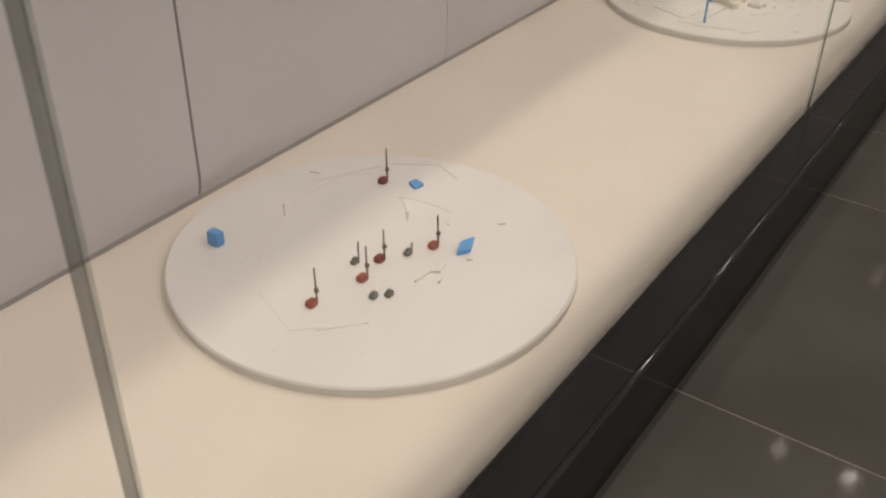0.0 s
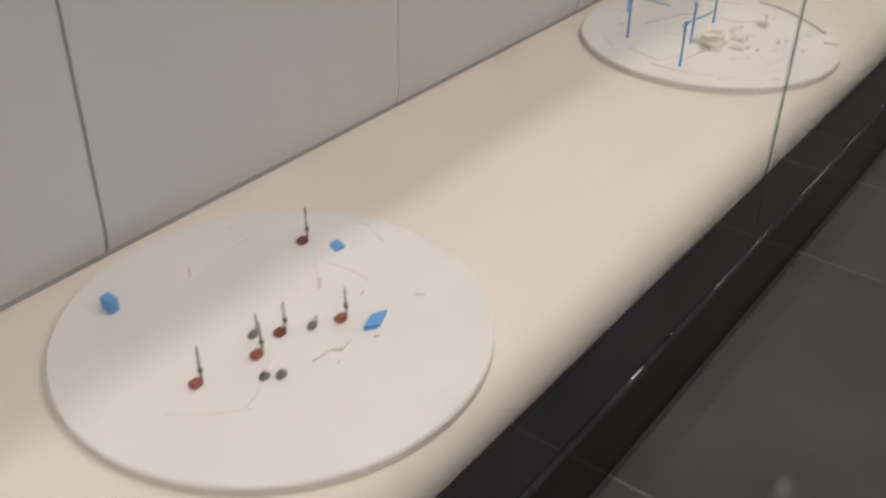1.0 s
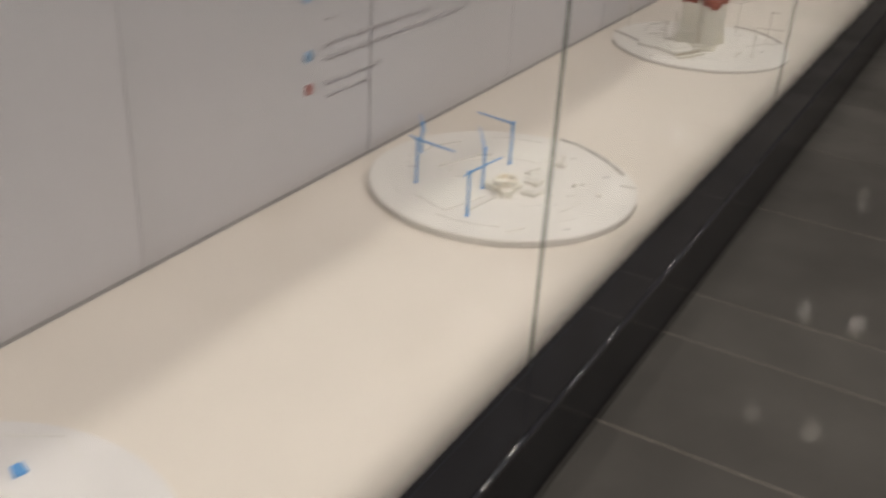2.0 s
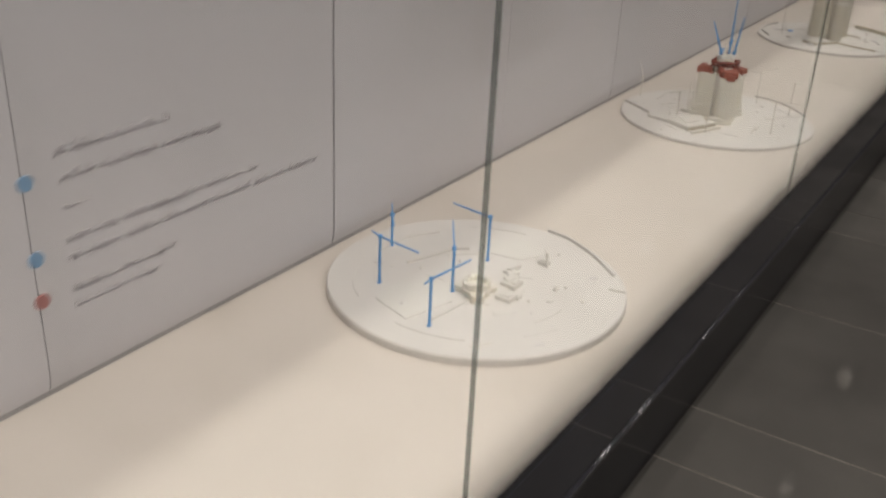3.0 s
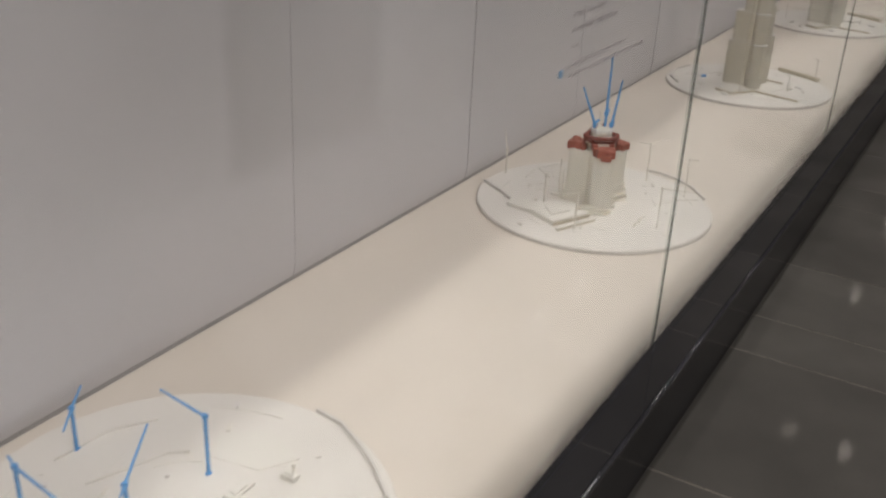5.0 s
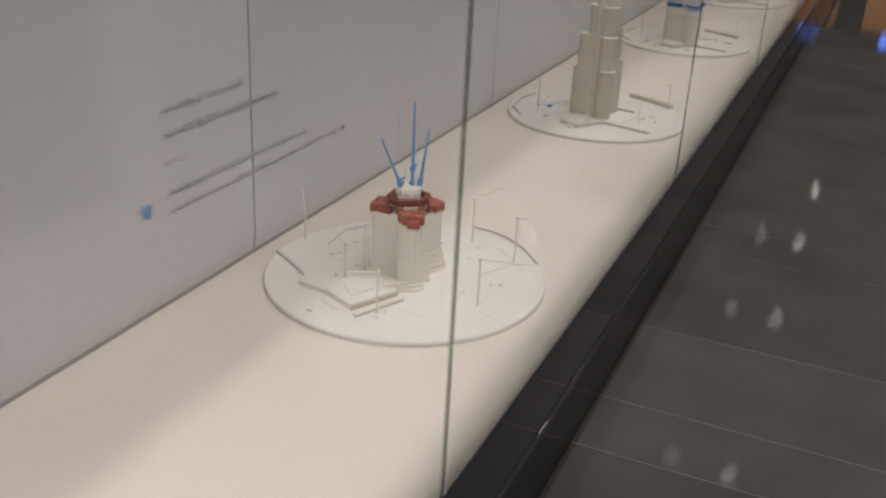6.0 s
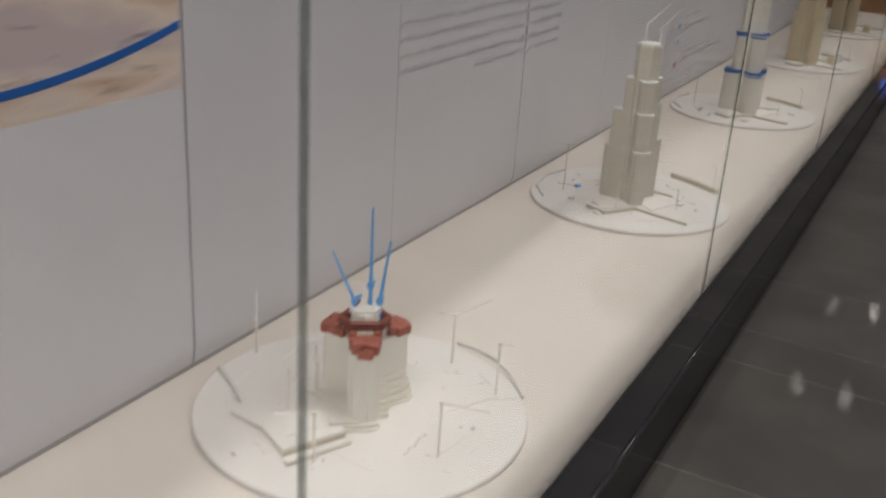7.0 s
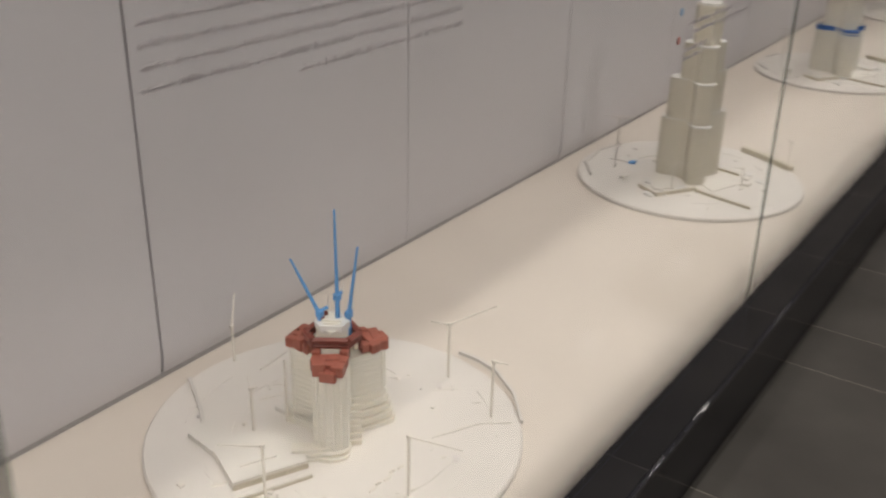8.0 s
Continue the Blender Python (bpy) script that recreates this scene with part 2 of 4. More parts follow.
def add_tube(bm, a, b, r0, r1=None, sides=6):
    a, b = Vector(a), Vector(b)
    r1 = r0 if r1 is None else r1
    axis = (b - a).normalized()
    u = axis.orthogonal().normalized()
    v = axis.cross(u)
    rings = []
    for p, r in ((a, r0), (b, r1)):
        rings.append([bm.verts.new(p + r * (math.cos(2 * math.pi * i / sides) * u + math.sin(2 * math.pi * i / sides) * v)) for i in range(sides)])
    for i in range(sides):
        bm.faces.new((rings[0][i], rings[0][(i + 1) % sides], rings[1][(i + 1) % sides], rings[1][i]))
    bm.faces.new(rings[1])
    bm.faces.new(rings[0][::-1])
    return bm


def add_strip(bm, pts, width, z0, z1):
    """Low wall that follows a plan line."""
    n = len(pts)
    left, right = [], []
    for i, p in enumerate(pts):
        a, b = Vector(pts[max(0, i - 1)]), Vector(pts[min(n - 1, i + 1)])
        t = (b - a).normalized()
        s = Vector((-t.y, t.x)) * width / 2
        left.append(Vector(p) + s)
        right.append(Vector(p) - s)
    out = [(q.x, q.y) for q in left] + [(q.x, q.y) for q in reversed(right)]
    lo = [bm.verts.new((x, y, z0)) for x, y in out]
    hi = [bm.verts.new((x, y, z1)) for x, y in out]
    m = len(out)
    for i in range(m):
        bm.faces.new((lo[i], lo[(i + 1) % m], hi[(i + 1) % m], hi[i]))
    for i in range(n - 1):
        bm.faces.new((hi[i], hi[i + 1], hi[m - 2 - i], hi[m - 1 - i]))
        bm.faces.new((lo[m - 1 - i], lo[m - 2 - i], lo[i + 1], lo[i]))
    return bm


def arc_points(r, a0, a1, n=18, cx=0.0, cy=0.0):
    return [(cx + r * math.cos(radians(a0 + (a1 - a0) * i / n)), cy + r * math.sin(radians(a0 + (a1 - a0) * i / n))) for i in range(n + 1)]


def lathe(profile, segments=96):
    bm = bmesh.new()
    rings = []
    for r, z in profile:
        rings.append([bm.verts.new((r * math.cos(2 * math.pi * i / segments), r * math.sin(2 * math.pi * i / segments), z)) for i in range(segments)])
    for a, b in zip(rings, rings[1:]):
        for i in range(segments):
            bm.faces.new((a[i], a[(i + 1) % segments], b[(i + 1) % segments], b[i]))
    bm.faces.new(rings[-1])
    bm.faces.new(rings[0][::-1])
    return bm


def mesh_of(name, bm, mat, smooth=False):
    bmesh.ops.recalc_face_normals(bm, faces=bm.faces)
    me = bpy.data.meshes.new(name)
    bm.to_mesh(me)
    bm.free()
    me.materials.append(mat)
    if smooth:
        for p in me.polygons:
            p.use_smooth = True
        me.set_sharp_from_angle(angle=radians(35))
    return me


def part(name, bm, mat, parent=None, label="", smooth=False):
    ob = new(name, mesh_of(name, bm, mat, smooth))
    ob.parent = parent
    if label:
        ob["label"] = label
    return ob


def thing(name, x, y, z, label, category, group=""):
    ob = new(name)
    ob.location = (x, y, z)
    ob.empty_display_size = 0.05
    return tagged(ob, label, category, group)


# ---------------------------------------------------------------- room
X0, X1, YF = -9.0, 16.0, -4.2

tagged(part("floor", box_bm((X0, YF, -0.12), (X1, 1.06, -0.0015)), M_GROUT), "dark grey polished floor tiles with pale grout lines", "floor", kind="structure")
tagged(part("wall_back", box_bm((X0, WALL + 0.0265, 0.0), (X1, 1.06, CEIL)), M_DARK), "dark backing wall behind the pale panels", "wall", kind="structure")
tagged(part("wall_front", box_bm((X0, YF - 0.1, 0.0), (X1, YF, CEIL)), M_ROOM), "plain dark wall of the dim hall", "wall", kind="structure")
tagged(part("wall_start", box_bm((X0 - 0.1, YF - 0.1, 0.0), (X0, 1.06, CEIL)), M_ROOM), "plain dark wall of the dim hall", "wall", kind="structure")
tagged(part("wall_end", box_bm((X1, YF - 0.1, 0.0), (X1 + 0.1, 1.06, CEIL)), M_ROOM), "plain dark wall of the dim hall", "wall", kind="structure")

# ceiling with a narrow slot for the long lamp
SLOT_A, SLOT_B = 0.236, 0.318
cb = bmesh.new()
add_box(cb, (X0 - 0.1, YF - 0.1, CEIL), (X1 + 0.1, SLOT_A, CEIL + 0.06))
add_box(cb, (X0 - 0.1, SLOT_B, CEIL), (X1 + 0.1, 1.06, CEIL + 0.06))
add_box(cb, (X0 - 0.1, SLOT_A - 0.4, CEIL + 0.062), (X1 + 0.1, SLOT_A - 0.38, CEIL + 0.8))
add_box(cb, (X0 - 0.1, SLOT_B + 0.38, CEIL + 0.062), (X1 + 0.1, SLOT_B + 0.40, CEIL + 0.8))
add_box(cb, (X0 - 0.1, SLOT_A - 0.4, CEIL + 0.802), (X1 + 0.1, SLOT_B + 0.4, CEIL + 0.84))
tagged(part("ceiling", cb, M_CEIL), "dim painted ceiling with a narrow light slot", "ceiling", kind="structure")


def downlight(x, y):
    ob = thing("downlight", x, y, CEIL, "small round recessed ceiling downlight with warm glow", "ceiling light", "downlights in pairs along the ceiling")
    part("trim_ring", lathe([(0.064, 0.012), (0.066, -0.004), (0.060, -0.012), (0.050, -0.012), (0.047, -0.004)], 32), M_TRIM, ob, "brushed metal ring", True)
    part("lens", lathe([(0.046, -0.006), (0.044, -0.012)], 32), M_LAMP, ob, "glowing lens")
    return ob


first = downlight(LAMP_X[0], LAMP_IN)
for lx in LAMP_X:
    for ly in (LAMP_IN, LAMP_OUT):
        if (lx, ly) != (LAMP_X[0], LAMP_IN):
            copy_thing(first, pose(lx, ly, CEIL))


# housing for the added fill lamps, never in view
def track_spotlight(x, y):
    ob = thing("track_spotlight", x, y, CEIL, "dark metal fill spotlight, added unseen to brighten the display case", "spotlight", "track spotlights across the hall")
    can = lathe([(0.030, 0.10), (0.044, 0.085), (0.048, 0.0), (0.048, -0.085), (0.043, -0.085), (0.041, -0.05)], 28)
    lens = lathe([(0.040, -0.058), (0.040, -0.052)], 28)
    for bm in (can, lens):
        bmesh.ops.transform(bm, matrix=pose(0, 0, HALL_Z - CEIL, TILT), verts=bm.verts)
    part("can", can, M_BLACK_MATT, ob, "black metal lamp can", True)
    part("lens", lens, M_LAMP, ob, "glowing lens")
    arm = box_bm((-0.010, -0.010, HALL_Z - CEIL + 0.03), (0.010, 0.010, -0.022), 0.002)
    part("arm", arm, M_TRIM, ob, "short metal arm")
    part("adapter", box_bm((-0.055, -0.017, -0.022), (0.055, 0.017, 0.0), 0.003), M_BLACK_MATT, ob)
    return ob


for rx_ in ROW_X:
    copy_thing(first, pose(rx_, -3.1, CEIL))
first = track_spotlight(*HALL[0])
for hx, hy in HALL[1:]:
    copy_thing(first, pose(hx, hy, CEIL))

# lit display on the far end wall, met only in the gloss of floor and sill
M_AMBER = glow_material("amber_light_panel", (1.0, 0.42, 0.12), 0.45)
M_BLUE_GLOW = glow_material("blue_light_panel", (0.12, 0.25, 1.0), 5)


def light_box(x, y, z):
    ob = thing("light_box", x, y, z, "amber and blue glowing wall display in a black frame", "light box")
    fb = bmesh.new()
    for a, b in (((-0.06, -0.48, 0.0), (0.0, 0.48, 0.03)), ((-0.06, -0.48, 0.97), (0.0, 0.48, 1.0)), ((-0.06, -0.48, 0.03), (0.0, -0.45, 0.97)), ((-0.06, 0.45, 0.03), (0.0, 0.48, 0.97))):
        add_box(fb, a, b, 0.003)
    part("frame", fb, M_BLACK_MATT, ob, "black metal frame")
    part("amber_panel", box_bm((-0.035, -0.449, 0.031), (-0.012, 0.449, 0.66)), M_AMBER, ob, "glowing amber panel")
    part("blue_panel", box_bm((-0.035, -0.12, 0.70), (-0.012, 0.12, 0.90), 0.004), M_BLUE_GLOW, ob, "glowing blue panel")
    part("back", box_bm((-0.011, -0.449, 0.031), (-0.001, 0.449, 0.969)), M_DARK, ob, "dark back board")
    return ob


light_box(X1 - 0.001, -0.72, 0.85)

# ---------------------------------------------------------------- the long display case
# shelf with a rounded front edge
sb = bmesh.new()
prof = [(WALL + 0.022, 0.258), (WALL + 0.022, SHELF)] + [(-0.026 - 0.014 * math.sin(radians(a)), SHELF - 0.014 + 0.014 * math.cos(radians(a))) for a in range(0, 91, 15)] + [(-0.04, 0.258)]
ends = [[sb.verts.new((x, y, z)) for y, z in prof] for x in (X0, 9.0)]
for i in range(len(prof)):
    j = (i + 1) % len(prof)
    sb.faces.new((ends[0][i], ends[0][j], ends[1][j], ends[1][i]))
sb.faces.new(ends[0])
sb.faces.new(ends[1][::-1])
tagged(part("display_shelf", sb, M_SHELF, smooth=True), "long cream laminate shelf of a museum display case", "shelf", kind="structure")

# thin black sill with a small rounded nose under the glass, over a set-back plinth
SILL = 0.256
nb = bmesh.new()
prof = [(0.05, SILL - 0.018), (0.05, SILL)] + [(GLASS + 0.001 - 0.009 * math.sin(radians(a)), SILL - 0.009 + 0.009 * math.cos(radians(a))) for a in range(0, 181, 15)]
ends = [[nb.verts.new((x, y, z)) for y, z in prof] for x in (X0, 9.0)]
for i in range(len(prof)):
    j = (i + 1) % len(prof)
    nb.faces.new((ends[0][i], ends[0][j], ends[1][j], ends[1][i]))
nb.faces.new(ends[0])
nb.faces.new(ends[1][::-1])
tagged(part("base_sill", nb, M_BLACK, smooth=True), "thin glossy black sill with a rounded nose under the glass", "sill", kind="structure")
tagged(part("base_plinth", box_bm((X0, -0.044, 0.0), (9.0, 0.05, SILL - 0.018)), M_BLACK_MATT), "black plinth set back under the sill", "plinth", kind="structure")

# pale wall panels, every second joint wider
PANEL = STEP / 2
JOINT = {3: 0.787, 4: 1.680, 5: 2.58}
joints = [(JOINT.get(k, -1.892 + PANEL * k), k % 2 == 0) for k in range(-7, 13)]
for (xa, wide_a), (xb, wide_b) in zip(joints, joints[1:]):
    ga, gb = (0.0035 if wide_a else 0.0012), (0.0035 if wide_b else 0.0012)
    bm = bmesh.new()
    # foot curved back, a shape added to darken the panel's bottom
    prof = [(WALL + 0.008 * (1 - i / 7) ** 2, SHELF + 0.014 + 0.06 * i / 7) for i in range(8)] + [(WALL, 2.75), (WALL + 0.026, 2.75), (WALL + 0.026, SHELF + 0.014)]
    ends = [[bm.verts.new((x, y, z)) for y, z in prof] for x in (xa + ga, xb - gb)]
    for i in range(len(prof)):
        j = (i + 1) % len(prof)
        bm.faces.new((ends[0][i], ends[0][j], ends[1][j], ends[1][i]))
    bm.faces.new(ends[0])
    bm.faces.new(ends[1][::-1])
    p = part("wall_panel", bm, M_PANEL, smooth=True)
    p.parent = bpy.data.objects["wall_back"]
# strip added at the panel foot, with the shade there put into its grey
tagged(part("foot_shade_strip", box_bm((X0, WALL + 0.010, SHELF + 0.0004), (9.0, WALL + 0.0262, SHELF + 0.0137)), M_FOOT_SHADE), "grey strip added as shade under the wall panels", "trim", kind="structure")
upper = part("wall_upper", box_bm((X0, WALL, 2.753), (X1, WALL + 0.019, CEIL)), M_ROOM)
tagged(upper, "dim wall above the pale panels", "wall", kind="structure")

# ---------------------------------------------------------------- glass front
GT = 0.012
rng = random.Random(5)


def words(bm, x0, x1, z, h, y):
    """A line of small marks the size of unreadable lettering."""
    x = x0
    while x < x1 - 0.004:
        w = min(rng.uniform(0.008, 0.034), x1 - x)
        q = x
        while q < x + w:
            s = rng.uniform(0.0018, 0.0042)
            up, low = h * rng.uniform(0.35, 1.0), h * rng.choice((0, 0, 0.25))
            add_box(bm, (q, y - 0.0006, z - h / 2 - low * 0.5), (min(q + s, x + w), y, z - h / 2 + up))
            q += s * rng.uniform(0.95, 1.5)
        add_box(bm, (x, y - 0.0006, z - h * 0.24), (x + w, y, z - h * 0.16))
        x += w + rng.uniform(0.003, 0.007)
    return bm


def lettering(lines, parent, ox):
    for x0, x1, z, h in lines:
        part("text_line", words(bmesh.new(), x0 - ox, x1 - ox, z, h, -0.0005), M_INK, parent, "unreadable dark grey lettering")


def dot(parent, x, z, mat, label):
    bm = bmesh.new()
    add_tube(bm, (x, -0.0014, z), (x, 0.0, z), 0.0062, sides=20)
    part("dot", bm, mat, parent, label)


M_INK_BLUE = material("blue_print", (0.26, 0.42, 0.60), 0.6)
M_INK_RED = material("red_print", (0.48, 0.22, 0.20), 0.6)
GTOP = 2.3


def glass_panel(x0, width, band_top):
    ob = thing("glass_panel", x0, GLASS, SILL, "tall clear glass panel with a black lower band", "glass panel", "glass panels along the case")
    z = -SILL
    pane = part("pane", box_bm((0.0088, 0.0, band_top + z), (width - 0.0062, GT, GTOP + z)), M_GLASS, ob)
    pane.visible_shadow = False
    part("black_band", box_bm((0.0015, -0.001, 0.0004), (width - 0.0015, GT + 0.001, band_top + z - 0.0005), 0.0008), M_BAND, ob, "glossy black band at the foot of the glass")
    part("seal", box_bm((0.0049, 0.0010, band_top + z), (0.0086, 0.0030, GTOP + z)), M_SEAL, ob, "cloudy silicone joint")
    # printed lines thin upwards and also draw in the shade along the shelf front
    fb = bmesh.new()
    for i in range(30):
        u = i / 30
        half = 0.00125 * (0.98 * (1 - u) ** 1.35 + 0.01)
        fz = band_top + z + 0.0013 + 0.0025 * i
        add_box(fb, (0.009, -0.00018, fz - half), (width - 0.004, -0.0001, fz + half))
    tagged(part("printed_shade_fade", fb, M_BAND, ob), "fine black printed lines thinning upwards, drawing in the shelf front's darkening", kind="stuff")
    part("edge", box_bm((-0.0058, 0.0005, band_top + z), (0.0046, 0.0027, GTOP + z)), M_EDGE, ob, "dark green glass edge")
    return ob


panes = {}
SEAMS = {-2: -4.585, -1: -2.752, 0: -0.955, 1: 0.835}
for k in range(-4, 7):
    xa, xb = (SEAMS.get(i, -0.968 + STEP * i) for i in (k, k + 1))
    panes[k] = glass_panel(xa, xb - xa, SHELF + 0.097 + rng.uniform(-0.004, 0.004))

# printed words: block beside each second model, and a longer block
for k, blue_only in ((-2, False), (-1, True), (0, False)):
    p = panes[k]
    s = STEP * (k + 1)
    px = p.location.x
    z = SHELF - SILL
    lettering([(-1.572 + s, -1.465 + s, 0.922 + z, 0.009), (-1.570 + s, -1.412 + s, 0.902 + z, 0.009), (-1.570 + s, -1.545 + s, 0.878 + z, 0.004),
               (-1.570 + s, -1.365 + s, 0.853 + z, 0.007), (-1.570 + s, -1.287 + s, 0.838 + z, 0.007)], p, px)
    if not blue_only:
        lettering([(-1.570 + s, -1.47 + s, 0.812 + z, 0.007), (-1.570 + s, -1.49 + s, 0.798 + z, 0.006)], p, px)
        dot(p, -1.598 + s - px, 0.905 + z, M_INK_BLUE, "small blue printed dot")
        dot(p, -1.598 + s - px, (0.812 if k else 0.832) + z, M_INK_RED, "small red printed dot")
    dot(p, -1.598 + s - px, (0.846 if k else 0.876) + z, M_INK_BLUE, "small blue printed dot")
zz = SHELF - SILL
lettering([(-0.62, -0.40, 1.060 + zz, 0.007), (-0.800, -0.392, 1.020 + zz, 0.0062), (-0.800, -0.392, 1.004 + zz, 0.0062), (-0.800, -0.392, 0.988 + zz, 0.0062),
           (-0.800, -0.392, 0.972 + zz, 0.0062), (-0.638, -0.392, 0.956 + zz, 0.0062)], panes[0], panes[0].location.x)

# printed picture on the glass with a blue curve
pp = panes[-1]
px = pp.location.x
part("picture", box_bm((-1.565 - px, -0.0012, 1.008 + zz), (-1.105 - px, -0.0004, 1.46 + zz)), M_PIC, pp, "sandy brown printed landscape picture")
cb2 = bmesh.new()
curve = []
for i in range(25):
    x = -1.54 + 0.434 * i / 24
    curve.append((x, 1.026 + (1.05 if x < -1.29 else 0.80) * (x + 1.29) ** 2))
low = [cb2.verts.new((x - px, -0.0020, z + zz - 0.0030)) for x, z in curve]
high = [cb2.verts.new((x - px, -0.0020, z + zz + 0.0030)) for x, z in curve]
for i in range(24):
    cb2.faces.new((low[i], low[i + 1], high[i + 1], high[i]))
r = bmesh.ops.extrude_face_region(cb2, geom=list(cb2.faces))
bmesh.ops.translate(cb2, vec=(0, 0.0007, 0), verts=[v for v in r["geom"] if isinstance(v, bmesh.types.BMVert)])
part("blue_curve", cb2, M_BLUE_DARK, pp, "thick blue printed curve")

# ---------------------------------------------------------------- architectural models on round boards
CY = 0.475


def model(x, h, label, R=0.374, board=None):
    """Round board with its rim; h is its thickness."""
    ob = thing("architectural_model", x, CY, SHELF, label, "model", "architectural models on the shelf")
    part("round_board", lathe([(R - 0.004, 0.0), (R - 0.002, 0.001), (R, h - 0.0025), (R - 0.0025, h)], 128), board or M_DISC_WARM, ob, "white round board", True)
    part("rim", lathe([(R - 0.001, 0.0005), (R + 0.0012, 0.001), (R + 0.0012, h - 0.004), (R - 0.001, h - 0.0036)], 128), M_RIM, ob, "grey board edge", True)
    return ob


def crane(ob, base, z0, z1, tips, mat, w=0.0022, name="crane", foot=0.0):
    """Mast from the board with jib arms that end at the given places."""
    bm = bmesh.new()
    add_box(bm, (base[0] - w, base[1] - w, z0), (base[0] + w, base[1] + w, z1))
    m = part(name, bm, mat, ob)
    if foot:
        part("foot", box_bm((base[0] - foot, base[1] - foot * 0.8, z0), (base[0] + foot, base[1] + foot * 0.8, z0 + foot * 0.6), foot * 0.15), mat, m)
    for t in tips:
        jb = bmesh.new()
        add_tube(jb, (base[0], base[1], z1), t, w * 1.15, w * 0.8, 4)
        part("jib", jb, mat, m)
    hb = bmesh.new()
    add_box(hb, (base[0] - w * 1.8, base[1] - w * 1.8, z1 - w * 1.5), (base[0] + w * 1.8, base[1] + w * 1.8, z1 + w * 2), w * 0.4)
    part("cab", hb, mat, m)
    return m


def wing_plan(angle, r0, r1, width):
    """Plan of a tower wing with a rounded tip."""
    c, s = math.cos(radians(angle)), math.sin(radians(angle))
    pts = [(r0, -width / 2), (r1 - width * 0.32, -width / 2)]
    pts += [(r1 - width * 0.32 + width * 0.32 * math.cos(radians(a)), width / 2 * math.sin(radians(a))) for a in (-60, -30, 0, 30, 60)]
    pts += [(r1 - width * 0.32, width / 2), (r0, width / 2)]
    return [(x * c - y * s, x * s + y * c) for x, y in pts]


def add_flutes(bm, plan, z0, z1, radius=0.0052, pitch=0.0135):
    """Half-round columns along the outer faces of a wing."""
    for (xa, ya), (xb, yb) in zip(plan, plan[1:]):
        length = math.hypot(xb - xa, yb - ya)
        n = max(1, int(length / pitch))
        for i in range(n):
            u = (i + 0.5) / n
            x, y = xa + (xb - xa) * u, ya + (yb - ya) * u
            add_tube(bm, (x, y, z0), (x, y, z1), radius, sides=8)
    return bm


def clutter(ob, h, seed, R, lines, bits, free=0.14, mats=None):
    """Faint roads, kerbs, cabins and stacks in low relief round the building site."""
    rs = random.Random(seed)
    for i in range(lines):
        an, rd = rs.uniform(0, 360), rs.uniform(free, R - 0.05)
        if rs.random() < 0.45:
            pts = arc_points(rd, an, an + rs.uniform(10, 38), 6)
        else:
            x, y, turn, ln = rd * math.cos(radians(an)), rd * math.sin(radians(an)), rs.choice((20, 95, 140, 215)) + rs.uniform(-12, 12), rs.uniform(0.03, 0.10)
            bend = rs.uniform(-0.02, 0.02)
            c, s = math.cos(radians(turn)), math.sin(radians(turn))
            pts = [(x + c * ln * u - s * bend * u * u, y + s * ln * u + c * bend * u * u) for u in (-0.5, -0.2, 0.2, 0.5)]
        if all(math.hypot(*p) < R - 0.012 for p in pts):
            part("relief_line", add_strip(bmesh.new(), pts, rs.uniform(0.0022, 0.006), h, h + rs.uniform(0.0007, 0.0022)), rs.choice((M_RELIEF, M_RELIEF, M_DISC_WARM, M_WIRE)), ob)
    for i in range(bits):
        an, rd = rs.uniform(0, 6.28), rs.uniform(free, R - 0.04)
        w, d, t = rs.uniform(0.003, 0.013), rs.uniform(0.0025, 0.006), rs.uniform(0.001, 0.004)
        bm = box_bm((-w, -d, h), (w, d, h + t), 0.0007)
        if rs.random() < 0.5:
            add_box(bm, (-w * 0.7, -d * 0.6, h + t - 0.0004), (w * 0.1, d * 0.7, h + t * 1.7), 0.0006)
        turn = radians(rs.choice((20, 95, 140, 215)) + rs.uniform(-15, 15))
        x, y = rd * math.cos(an), rd * math.sin(an)
        for v in bm.verts:
            a, b = v.co.x, v.co.y
            v.co.x, v.co.y = x + a * math.cos(turn) - b * math.sin(turn), y + a * math.sin(turn) + b * math.cos(turn)
        part("site_cabin", bm, rs.choice(mats or (M_RELIEF, M_DISC, M_WIRE, M_RELIEF)), ob)


